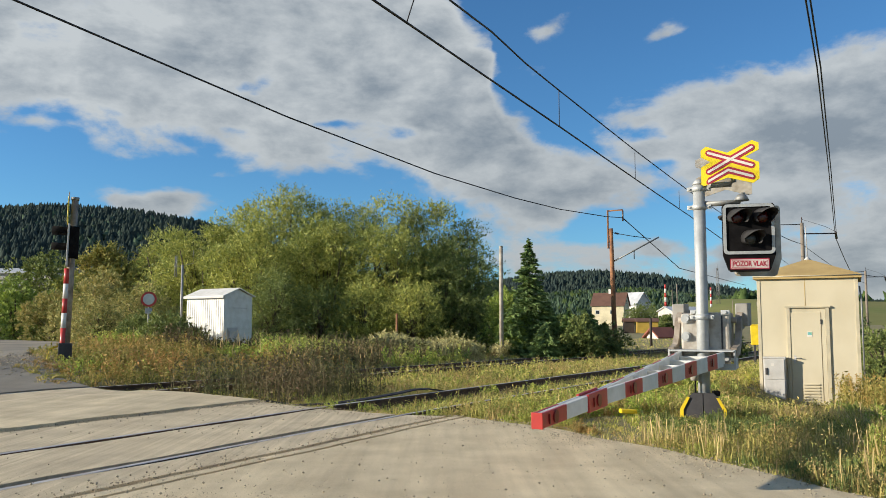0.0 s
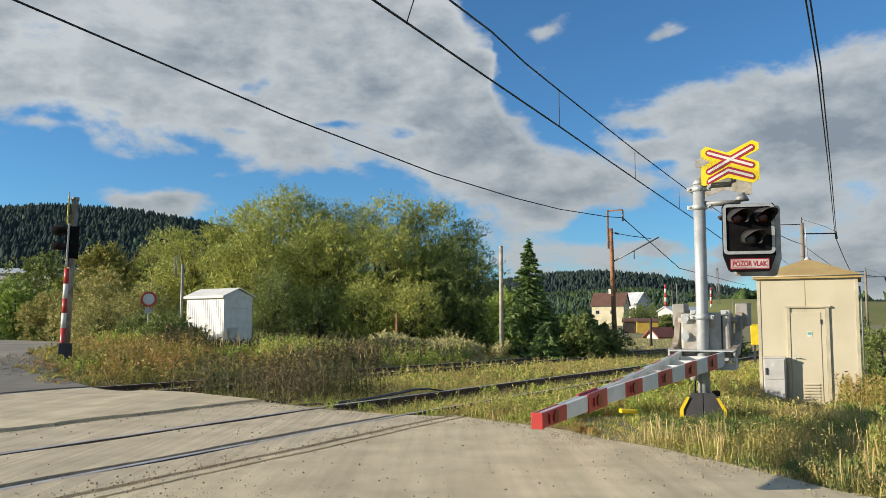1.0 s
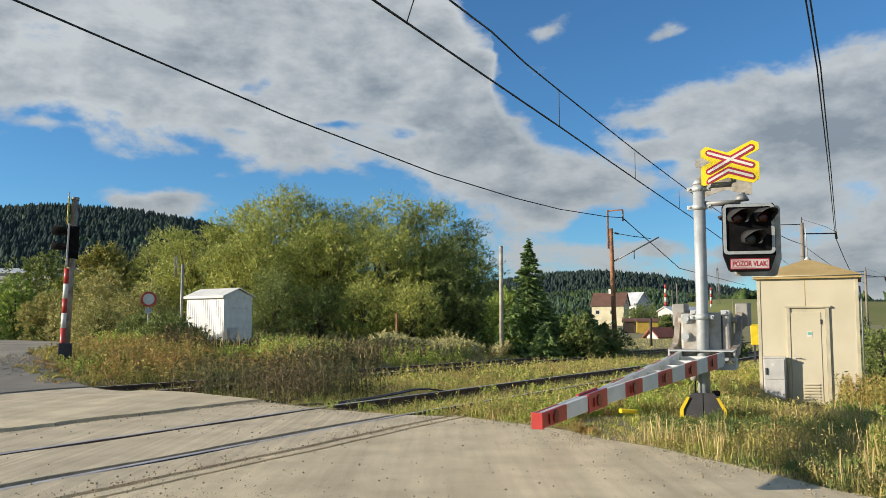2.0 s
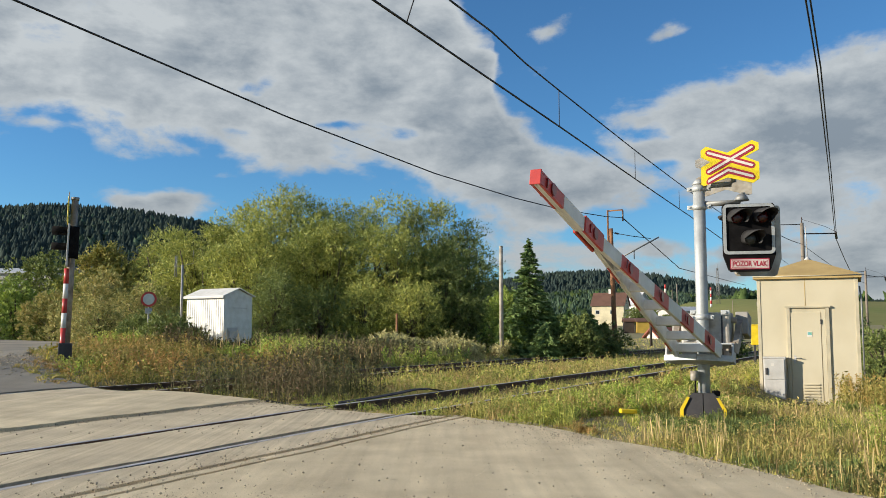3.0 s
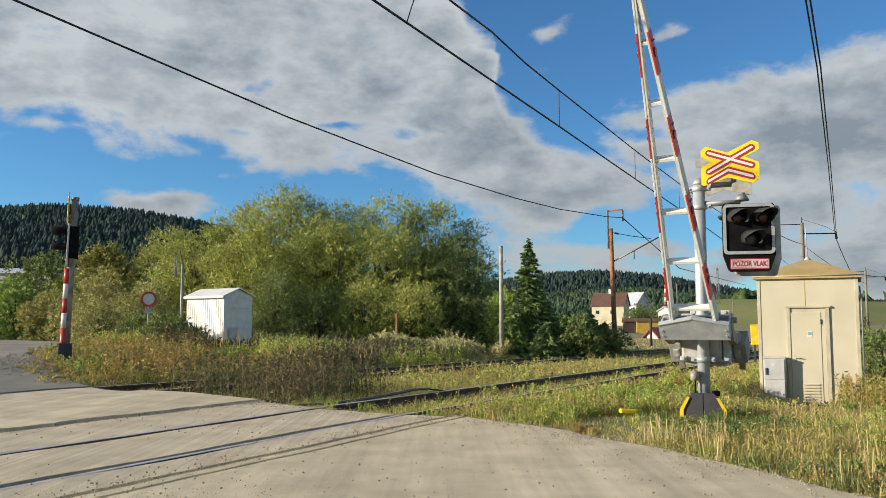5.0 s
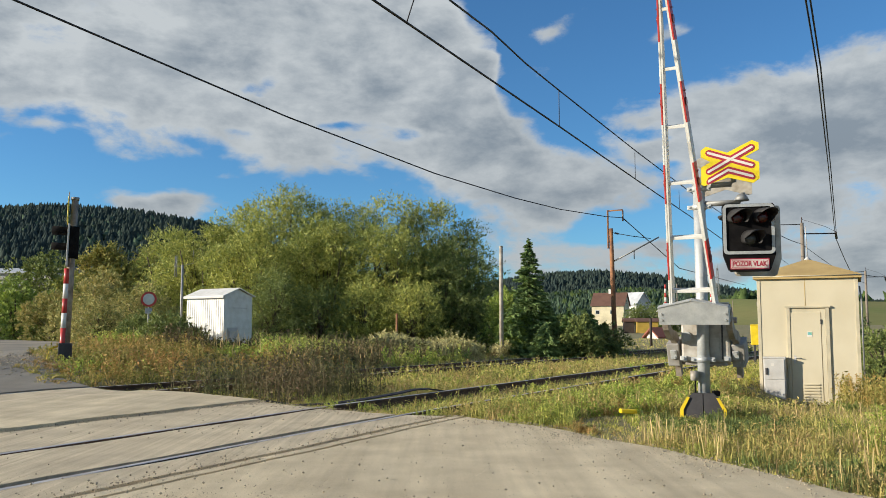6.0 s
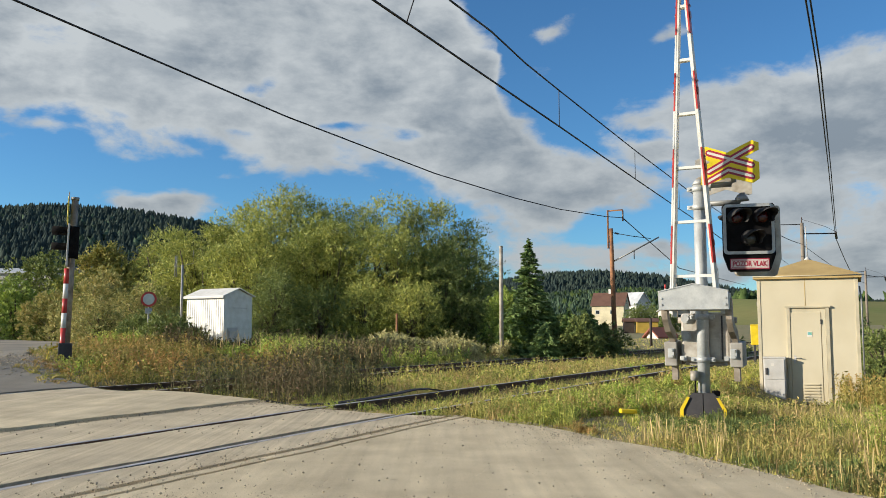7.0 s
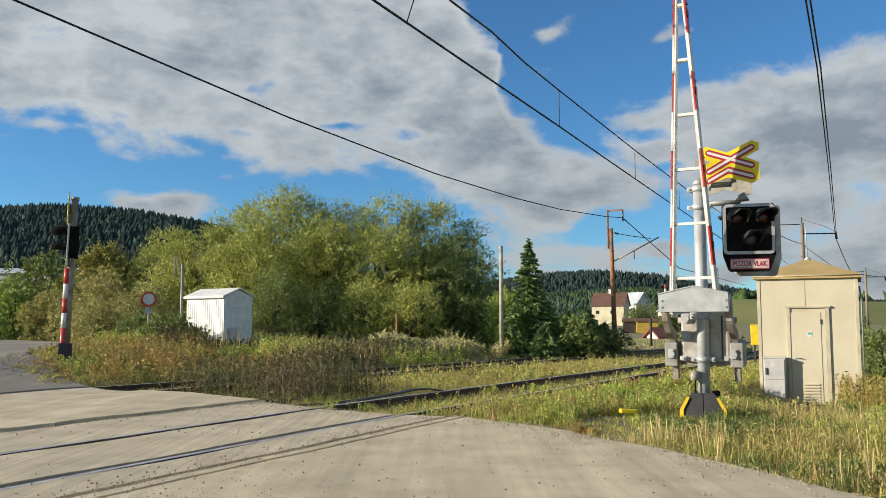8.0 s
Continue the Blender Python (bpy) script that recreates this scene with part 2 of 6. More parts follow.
M["weedbright"] = mat("fresh_weed", (0.36, 0.46, 0.09), 0.7, col2=(0.40, 0.38, 0.10), scale=0.6, fine=5, bump=0, island=0.45, transl=0.3, hue=0.05, spec=0.2)
M["lever"] = mat("dull_brown_steel", (0.34, 0.29, 0.235), 0.65, 0.1, col2=(0.18, 0.145, 0.11), scale=6, fine=40, fine_amount=0.15, bump=0.08)
M["greyroof"] = mat("pale_metal_roof", (0.55, 0.56, 0.57), 0.5, 0.2, scale=0.5, fine=5, fine_amount=0.1, bump=0)
M["darkwood"] = mat("dark_boards", (0.06, 0.045, 0.035), 0.9, scale=1, fine=8, bump=0.1)


def streaks(m, turn, along, across, lo, hi):
    """Faint long marks in one direction: worn wheel tracks and dust, or the light and dark of ribs."""
    nt = m.node_tree
    n, ln = nt.nodes, nt.links
    tc, mp, t, r = n.new("ShaderNodeTexCoord"), n.new("ShaderNodeMapping"), n.new("ShaderNodeTexNoise"), n.new("ShaderNodeMapRange")
    mp.inputs["Rotation"].default_value = (0, 0, radians(turn))
    mp.inputs["Scale"].default_value = (across, along, 1)
    ln.new(tc.outputs["Object"], mp.inputs["Vector"]), ln.new(mp.outputs[0], t.inputs["Vector"])
    t.inputs["Scale"].default_value, t.inputs["Detail"].default_value = 1.0, 5
    ln.new(t.outputs["Fac"], r.inputs["Value"])
    r.inputs["From Min"].default_value, r.inputs["From Max"].default_value = 0.3, 0.7
    r.inputs["To Min"].default_value, r.inputs["To Max"].default_value = lo, hi
    b = n["Principled BSDF"]
    src = b.inputs["Base Color"].links[0].from_socket
    mx = n.new("ShaderNodeVectorMath")
    mx.operation = "SCALE"
    ln.new(src, mx.inputs[0]), ln.new(r.outputs["Result"], mx.inputs["Scale"])
    ln.new(mx.outputs[0], b.inputs["Base Color"])


streaks(M["road"], -30, 0.12, 2.2, 0.84, 1.12)
streaks(M["road"], -52, 0.5, 9.0, 0.90, 1.08)
streaks(M["panel"], -28, 0.25, 9.0, 0.88, 1.08)
# light and dark of the panels' diagonal ribs, drawn as colour bands
streaks(M["panel"], 20, 0.4, 26.0, 0.84, 1.12)
streaks(M["asphalt"], -30, 0.12, 2.0, 0.85, 1.1)

# ---- clouds: a thin shell of drifting cloud over the whole place ----
def cloud_material():
    m = bpy.data.materials.new("cloud")
    m.use_nodes = True
    m.cycles.emission_sampling = "NONE"
    nt = m.node_tree
    n, ln = nt.nodes, nt.links
    n.clear()

    def op(kind, a, b=0.0, c=0.0):
        k = n.new("ShaderNodeMath")
        k.operation = kind
        for i, v in enumerate((a, b, c)):
            if isinstance(v, (int, float)):
                k.inputs[i].default_value = v
            else:
                ln.new(v, k.inputs[i])
        return k.outputs[0]

    def ramp(v, a, b, lo=0.0, hi=1.0, kind="SMOOTHSTEP"):
        k = n.new("ShaderNodeMapRange")
        k.interpolation_type = kind
        ln.new(v, k.inputs["Value"])
        for key, x in (("From Min", a), ("From Max", b), ("To Min", lo), ("To Max", hi)):
            k.inputs[key].default_value = x
        return k.outputs["Result"]

    tc = n.new("ShaderNodeTexCoord")
    nor = n.new("ShaderNodeVectorMath")
    nor.operation = "NORMALIZE"
    ln.new(tc.outputs["Object"], nor.inputs[0])
    sp = n.new("ShaderNodeSeparateXYZ")
    ln.new(nor.outputs[0], sp.inputs[0])
    x, y, z = sp.outputs
    # noise over the dome of the sky, a little stretched along the horizon
    cb = n.new("ShaderNodeCombineXYZ")
    ln.new(x, cb.inputs[0]), ln.new(y, cb.inputs[1]), ln.new(op("MULTIPLY", z, 1.9), cb.inputs[2])

    def cloud_noise(scale, detail, rough, offset=(0, 0, 0), lac=2.1, dist=0.0):
        t = n.new("ShaderNodeTexNoise")
        a = n.new("ShaderNodeVectorMath")
        a.operation = "ADD"
        a.inputs[1].default_value = offset
        ln.new(cb.outputs[0], a.inputs[0]), ln.new(a.outputs[0], t.inputs["Vector"])
        for key, v in (("Scale", scale), ("Detail", detail), ("Roughness", rough), ("Lacunarity", lac), ("Distortion", dist)):
            t.inputs[key].default_value = v
        return t.outputs["Fac"]

    # where the banks lie: azimuth and height over the horizon, in tangents
    front = op("GREATER_THAN", y, 0.05)
    yy = op("MAXIMUM", y, 0.05)
    a0, e0 = op("DIVIDE", x, yy), op("DIVIDE", z, yy)
    # the outlines waver
    a = op("ADD", a0, op("MULTIPLY", op("SUBTRACT", cloud_noise(9.0, 3, 0.5, (2.0, 6.1, 0.3)), 0.5), 0.06))
    e = op("ADD", e0, op("MULTIPLY", op("SUBTRACT", cloud_noise(8.0, 3, 0.5, (5.0, 1.1, 2.3)), 0.5), 0.05))

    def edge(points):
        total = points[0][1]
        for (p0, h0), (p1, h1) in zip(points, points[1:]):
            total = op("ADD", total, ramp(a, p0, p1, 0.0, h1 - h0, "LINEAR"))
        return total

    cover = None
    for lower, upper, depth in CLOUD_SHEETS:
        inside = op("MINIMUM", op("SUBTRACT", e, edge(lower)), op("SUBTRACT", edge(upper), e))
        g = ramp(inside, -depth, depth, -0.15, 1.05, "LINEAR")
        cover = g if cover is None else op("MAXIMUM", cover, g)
    for ca, ce, ra, re, tilt, weight in CLOUD_BANKS:
        c, s = math.cos(radians(tilt)), math.sin(radians(tilt))
        da, de = op("SUBTRACT", a, ca), op("SUBTRACT", e, ce)
        p = op("DIVIDE", op("ADD", op("MULTIPLY", da, c), op("MULTIPLY", de, s)), ra)
        q = op("DIVIDE", op("SUBTRACT", op("MULTIPLY", de, c), op("MULTIPLY", da, s)), re)
        r = op("ADD", op("MULTIPLY", p, p), op("MULTIPLY", q, q))
        cover = op("ADD", cover, op("MULTIPLY", op("POWER", 2.718, op("MULTIPLY", r, -1.0)), weight))
    cover = op("ADD", op("MULTIPLY", cover, front), op("MULTIPLY", op("SUBTRACT", 1.0, front), 0.45))
    SHIFT = (0.022, 0.0, -0.040)          # a step away from the sun, to shade the puffs

    def puffs(o):
        big = cloud_noise(8.0, 9, 0.56, (3.1 + o[0], 1.7 + o[1], 0.4 + o[2]), dist=0.15)
        small = cloud_noise(30.0, 5, 0.6, (1.3 + o[0], 0.2 + o[1], 4.0 + o[2]))
        return op("ADD", op("MULTIPLY", op("SUBTRACT", big, 0.5), 2.8), op("MULTIPLY", op("SUBTRACT", small, 0.5), 0.42))

    here, beyond = puffs((0, 0, 0)), puffs(SHIFT)
    dens = op("ADD", cover, here)
    alpha = ramp(dens, 0.22, 0.78)
    # thick parts are greyer, edges and the sides towards the sun bright
    body = cloud_noise(6.0, 6, 0.55, (0.4, 5.2, 1.0), dist=0.3)
    thick = op("ADD", op("MULTIPLY", ramp(dens, 0.5, 1.7), 0.80), op("MULTIPLY", op("SUBTRACT", body, 0.5), 1.7))
    thick = op("ADD", thick, op("MULTIPLY", op("SUBTRACT", beyond, here), -0.55))
    mix = n.new("ShaderNodeMix")
    mix.data_type = "RGBA"
    ln.new(ramp(thick, -0.10, 1.05, 0, 1, "LINEAR"), mix.inputs["Factor"])
    mix.inputs["A"].default_value = (0.57, 0.61, 0.63, 1)
    mix.inputs["B"].default_value = (0.26, 0.31, 0.36, 1)
    em, tr, ms, out = n.new("ShaderNodeEmission"), n.new("ShaderNodeBsdfTransparent"), n.new("ShaderNodeMixShader"), n.new("ShaderNodeOutputMaterial")
    ln.new(mix.outputs["Result"], em.inputs["Color"])
    ln.new(ramp(e0, 0.04, 0.30, 0.60, 0.74), em.inputs["Strength"])
    # the sky is open round the sun
    sv = n.new("ShaderNodeVectorMath")
    sv.operation = "DOT_PRODUCT"
    ln.new(nor.outputs[0], sv.inputs[0])
    sv.inputs[1].default_value = TO_SUN
    fade = ramp(sv.outputs["Value"], 0.90, 0.975, 1.0, 0.0)
    ln.new(op("MULTIPLY", op("MULTIPLY", alpha, fade), 0.97), ms.inputs[0])
    ln.new(tr.outputs[0], ms.inputs[1]), ln.new(em.outputs[0], ms.inputs[2])
    ln.new(ms.outputs[0], out.inputs["Surface"])
    return m


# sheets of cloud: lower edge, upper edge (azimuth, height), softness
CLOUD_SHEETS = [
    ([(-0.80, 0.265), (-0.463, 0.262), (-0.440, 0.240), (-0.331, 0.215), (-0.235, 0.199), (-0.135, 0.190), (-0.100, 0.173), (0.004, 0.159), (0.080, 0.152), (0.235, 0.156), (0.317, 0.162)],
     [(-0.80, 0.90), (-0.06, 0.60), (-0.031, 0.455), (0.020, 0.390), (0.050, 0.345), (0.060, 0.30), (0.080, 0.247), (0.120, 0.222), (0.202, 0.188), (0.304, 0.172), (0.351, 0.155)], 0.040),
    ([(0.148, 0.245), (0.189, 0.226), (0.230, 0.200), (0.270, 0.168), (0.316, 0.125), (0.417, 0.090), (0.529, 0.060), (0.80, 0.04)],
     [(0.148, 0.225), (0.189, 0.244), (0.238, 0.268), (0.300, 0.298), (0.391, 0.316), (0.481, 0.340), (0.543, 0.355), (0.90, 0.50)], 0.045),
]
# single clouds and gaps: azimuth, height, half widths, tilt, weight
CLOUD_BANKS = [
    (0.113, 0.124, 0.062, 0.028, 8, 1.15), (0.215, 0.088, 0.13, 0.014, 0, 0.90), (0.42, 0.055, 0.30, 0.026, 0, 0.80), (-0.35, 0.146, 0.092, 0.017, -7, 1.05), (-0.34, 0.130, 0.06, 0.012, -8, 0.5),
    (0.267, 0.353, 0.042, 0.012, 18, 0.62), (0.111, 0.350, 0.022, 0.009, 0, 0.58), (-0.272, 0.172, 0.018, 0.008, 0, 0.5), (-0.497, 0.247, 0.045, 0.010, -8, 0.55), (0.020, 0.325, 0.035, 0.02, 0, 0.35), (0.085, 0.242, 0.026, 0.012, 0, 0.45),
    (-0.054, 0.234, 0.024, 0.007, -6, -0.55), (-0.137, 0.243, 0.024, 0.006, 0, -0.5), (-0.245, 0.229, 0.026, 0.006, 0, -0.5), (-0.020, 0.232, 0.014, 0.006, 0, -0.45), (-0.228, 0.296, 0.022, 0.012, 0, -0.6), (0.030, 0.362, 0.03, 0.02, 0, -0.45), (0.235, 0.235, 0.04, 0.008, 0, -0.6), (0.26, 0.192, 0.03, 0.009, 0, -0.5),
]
bm = bmesh.new()
bmesh.ops.create_uvsphere(bm, u_segments=48, v_segments=24, radius=3800)
bmesh.ops.delete(bm, geom=[v for v in bm.verts if v.co.z < -250], context="VERTS")
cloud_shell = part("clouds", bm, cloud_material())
tagged(cloud_shell, "grey and white broken clouds drifting across blue sky", "clouds", kind="structure")


# ---- ground ----
def ground():
    rings = [np.linspace(-14, 26, 81), np.linspace(2, 60, 117)]
    xs = np.concatenate([[-4200, -2500, -1400, -800, -450, -250, -140, -90, -60, -45, -35, -28, -23, -19, -16], rings[0], [28, 31, 35, 40, 46, 54, 66, 85, 120, 180, 300, 520, 900, 1600, 2700, 4200]])
    ys = np.concatenate([[-4200, -2200, -1000, -400, -150, -60, -25, -10, -4, 0], rings[1], [64, 70, 78, 88, 100, 120, 150, 200, 280, 420, 700, 1200, 2200, 4200]])
    X, Y = np.meshgrid(xs, ys)
    Z = ground_z(X, Y) - 0.03
    u, w = AL.x * X + AL.y * Y, AC.x * X + AC.y * Y
    Z -= 0.45 * ((w > -13.4) & (w < -4.6) & (u < 9.2) & (u > -30) & (X > -30))     # bed below the crossing
    V = np.stack([X, Y, Z], -1).reshape(-1, 3)
    nx = len(xs)
    i = np.arange(len(xs) - 1)[None] + nx * np.arange(len(ys) - 1)[:, None]
    i = i.ravel()
    ob = bulk("ground", V, np.stack([i, i + 1, i + nx + 1, i + nx], -1), M["ground"])
    return tagged(ob, "uneven earth with grass and weeds on both sides of the line", "ground", kind="structure")


ground()

def edge_u(w):
    ws, us = zip(*EDGE_NEAR)
    return float(np.interp(w, ws, us))


def strip(name, w0, w1, top, material, thick=0.25, step=0.35, ragged=(0, 0), label="", category="road surface", u_min=-18.0):
    """A slab of the roadway between two lines parallel to the rails, cut off at the road's edges."""
    nw = max(2, int((w1 - w0) / step) + 1)
    nu = 150
    bm = bmesh.new()
    grid = []
    for i in range(nw + 1):
        row = []
        for j in range(nu + 1):
            k = j / nu
            w = w0 + (w1 - w0) * i / nw
            u1 = edge_u(w) + 0.10 * noise.noise((w * 1.7, 3.0, 0)) + 0.05 * noise.noise((w * 6, 9.0, 0))
            u = u_min + (u1 - u_min) * (1 - (1 - k) ** 1.6)
            if i in (0, nw):
                w += ragged[0 if i == 0 else 1] * (noise.noise((u * 1.5, w, 0)) + 0.5 * noise.noise((u * 6, w, 1)))
            p = uw(u, w)
            row.append(bm.verts.new((p.x, p.y, top(u, w) + gz(p.x, p.y) + 0.012 * noise.noise((p.x * 0.7, p.y * 0.7, 2)))))
        grid.append(row)
    for i in range(nw):
        for j in range(nu):
            bm.faces.new((grid[i][j], grid[i][j + 1], grid[i + 1][j + 1], grid[i + 1][j])).smooth = True
    rim = [grid[i][nu] for i in range(nw + 1)]
    for edge in (grid[0], grid[nw], rim):
        line = [bm.verts.new(v.co) for v in edge]
        low = [bm.verts.new((v.co.x, v.co.y, v.co.z - thick)) for v in line]
        for a, b, c, d in zip(line, line[1:], low[1:], low):
            bm.faces.new((a, b, c, d))
    bmesh.ops.recalc_face_normals(bm, faces=bm.faces)
    ob = part(name, bm, material)
    return tagged(ob, label, category, kind="structure")


flat = lambda u, w: 0.0
RA, RB, RC, RD = -5.53, -7.04, -11.45, -12.96        # rails across the line
strip("road_edge", -4.880, -4.760, flat, M["road"], 0.3, 0.2, (0.035, 0.03), "narrow asphalt strip between two long cracks", "road")
strip("road_near", -4.70, 13.0, lambda u, w: 0.0, M["road"], 0.3, 0.4, (0.025, 0), "pale dusty worn asphalt road before the tracks", "road")
strip("crossing_panel_1", RA + 0.046, -4.975, flat, M["panel"], 0.2, 0.3, (0, 0.02), "pale concrete crossing panel outside the rail", "crossing panel")
strip("crossing_panel_2", RB + 0.13, RA - 0.15, flat, M["panel"], 0.2, 0.3, (0.006, 0.006), "pale ribbed concrete crossing panel between the rails", "crossing panel")
strip("crossing_panel_3", -8.39, RB - 0.044, flat, M["panel"], 0.2, 0.3, (0.05, 0), "pale concrete crossing panel outside the rail", "crossing panel")
strip("road_middle", RC + 0.05, -8.49, lambda u, w: 0.03, M["road"], 0.25, 0.4, (0, 0.09), "cracked dusty asphalt between the two tracks", "road")
strip("crossing_panel_4", RD + 0.05, RC - 0.13, flat, M["panel"], 0.2, 0.3, (0, 0), "grey crossing surface in the far track", "crossing panel")
strip("road_far", -60.0, RD - 0.06, lambda u, w: 0.015, M["asphalt"], 0.25, 1.0, (0, 0), "dusty grey road climbing away behind the tracks", "road")


def rail(w, u0, u1, label, worn=(7,)):
    """One rail: foot, web and head, along the line."""
    prof = [(-0.065, -0.15), (0.065, -0.15), (0.065, -0.135), (0.012, -0.12), (0.012, -0.04), (0.034, -0.03), (0.034, -0.004), (0.028, 0.0), (-0.028, 0.0), (-0.034, -0.004), (-0.034, -0.03), (-0.012, -0.04), (-0.012, -0.12), (-0.065, -0.135)]
    bm = bmesh.new()
    rings = []
    n = 60
    for i in range(n + 1):
        u = u0 + (u1 - u0) * i / n
        p = uw(u, w)
        z = max(-0.010 * max(u - 10, 0), -0.45) + 0.004
        rings.append([bm.verts.new((p.x + AC.x * a, p.y + AC.y * a, z + b)) for a, b in prof])
    k = len(prof)
    for q, s in zip(rings, rings[1:]):
        for j in range(k):
            f = bm.faces.new((q[j], s[j], s[(j + 1) % k], q[(j + 1) % k]))
            if j in worn:
                f.material_index = 1
    bmesh.ops.recalc_face_normals(bm, faces=bm.faces)
    ob = part("rail", bm, M["rail"])
    ob.data.materials.append(M["railtop"])
    return tagged(ob, label, "rail", "rails of the line")


for w in (RA, RB):
    rail(w, -20, 160, "worn steel rail of the near track, shiny on top", (6, 7))
for w in (RC, RD):
    rail(w, -20, 160, "rusty steel rail of the far track in weeds")


# ---- crossing signal post with barrier ----
POST = Vector((3.33, 10.8, gz(3.33, 10.8)))
PIVOT = Vector((3.40, 10.95, 1.287))


def disc(bm, c, axis, r, depth, n=16):
    a = Vector(axis).normalized()
    return tube(bm, [Vector(c), Vector(c) + a * depth], r, n)


def signal_post():
    t = empty("signal_post", Matrix.Translation((POST.x, POST.y, 0)), "galvanised steel post with dark base in the grass beside the road", "signal post")
    bm = bmesh.new()
    tube(bm, [(0, 0, -0.3), (0, 0, 2.96)], 0.075, 24)
    part("pole", bm, M["galv"], t)
    bm = bmesh.new()
    tube(bm, [(0, 0, 2.955), (0, 0, 2.99), (0, 0, 3.02)], 0.084, 24, 0.05)
    part("cap", bm, M["galv"], t)
    for z, rot in ((0.70, -28), (1.24, -28), (2.66, -28), (2.90, -28)):
        bm = bmesh.new()
        tube(bm, [(0, 0, z - 0.035), (0, 0, z + 0.035)], 0.086, 24)
        for sx in (-1, 1):
            box(bm, sx * 0.115 - 0.035, sx * 0.115 + 0.035, -0.022, 0.022, z - 0.028, z + 0.028, bevel=0.004)
            disc(bm, (sx * 0.12, -0.045, z), (0, 1, 0), 0.014, 0.09, 6)
        bmesh.ops.rotate(bm, cent=(0, 0, 0), matrix=Matrix.Rotation(radians(rot), 3, "Z"), verts=bm.verts)
        part("clamp", bm, M["galv"], t)
    # dark shield over the foot, in two halves, with yellow edges
    R = pose(0, 0, 0, 90, 0, -24)
    for sx in (-1, 1):
        bm = bmesh.new()
        o = [(0.006, -0.25), (0.272, -0.25), (0.272, 0.075), (0.185, 0.225), (0.125, 0.285), (0.006, 0.285)]
        plate(bm, [(sx * x, y) for x, y in o], 0.09, 0.15, R)
        bmesh.ops.recalc_face_normals(bm, faces=bm.faces)
        part("foot_shield", bm, M["darkgrey"], t, "dark grey plastic foot shield")
        bm = bmesh.new()
        o = [(0.240, -0.25), (0.282, -0.25), (0.282, 0.082), (0.195, 0.235), (0.160, 0.228), (0.240, 0.072)]
        plate(bm, [(sx * x, y) for x, y in o], 0.155, 0.17, R)
        bmesh.ops.recalc_face_normals(bm, faces=bm.faces)
        part("edge_strip", bm, M["yellowpaint"], t, "yellow edge strip")
    bm = bmesh.new()
    tube(bm, [(-0.13, -0.06, 0.28), (-0.13, -0.06, 0.45)], 0.012, 8)
    part("lead", bm, M["black"], t)
    bm = bmesh.new()
    tube(bm, [(-0.14, -0.06, 0.44), (-0.14, -0.06, 0.56)], 0.05, 12)
    part("junction_can", bm, M["alu"], t)
    bm = bmesh.new()
    box(bm, 0.08, 0.17, -0.1, -0.03, 0.24, 0.31, bevel=0.01)
    part("socket", bm, M["black"], t)
    return t


signal_post()


def drive_box():
    t = empty("barrier_drive", Matrix.Translation((POST.x, POST.y, 0)) @ pose(0, 0, 0, 0, 0, -26), "weathered grey cast drive box clamped to the post", "barrier drive")
    for x0, x1, z1 in ((-0.29, -0.025, 1.29), (0.035, 0.32, 1.30)):
        bm = bmesh.new()
        box(bm, x0, x1, 0.09, 0.50, 0.66, z1, bevel=0.03)
        part("case", bm, M["alu"], t)
    # black block standing for the shade in the gap between the cases
    bm = bmesh.new()
    box(bm, -0.24, 0.27, 0.13, 0.46, 0.70, 1.26)
    part("gap_filler", bm, M["black"], t)
    bm = bmesh.new()
    box(bm, -0.25, 0.28, 0.14, 0.44, 0.62, 0.66, bevel=0.005)
    part("flange", bm, M["alu"], t)
    for z in (1.22, 0.99):
        bm = bmesh.new()
        disc(bm, (-0.22, 0.10, z), (0, -1, 0), 0.062, 0.03, 20)
        disc(bm, (-0.22, 0.07, z), (0, -1, 0), 0.044, 0.035, 8)
        part("bolt", bm, M["galv"], t)
    bm = bmesh.new()
    box(bm, 0.07, 0.19, 0.08, 0.095, 0.72, 0.97, bevel=0.004)
    part("cover", bm, M["alu"], t)
    bm = bmesh.new()
    disc(bm, (-0.355, 0.28, 1.20), (1, 0, 0), 0.040, 0.74, 14)
    part("axle", bm, M["lever"], t)
    for x0, x1, z0, z1 in ((-0.30, -0.22, 0.68, 0.74), (0.25, 0.33, 0.68, 0.74), (0.22, 0.33, 1.27, 1.33), (-0.16, -0.06, 1.28, 1.33)):
        bm = bmesh.new()
        box(bm, x0, x1, 0.05, 0.12, z0, z1, bevel=0.006)
        disc(bm, ((x0 + x1) / 2, 0.05, (z0 + z1) / 2), (0, -1, 0), 0.018, 0.018, 6)
        part("lug", bm, M["galv"], t)
    bm = bmesh.new()
    box(bm, 0.215, 0.235, 0.078, 0.10, 0.70, 1.26, bevel=0.004)
    part("seam", bm, M["darkgrey"], t)
    return t


drive_box()


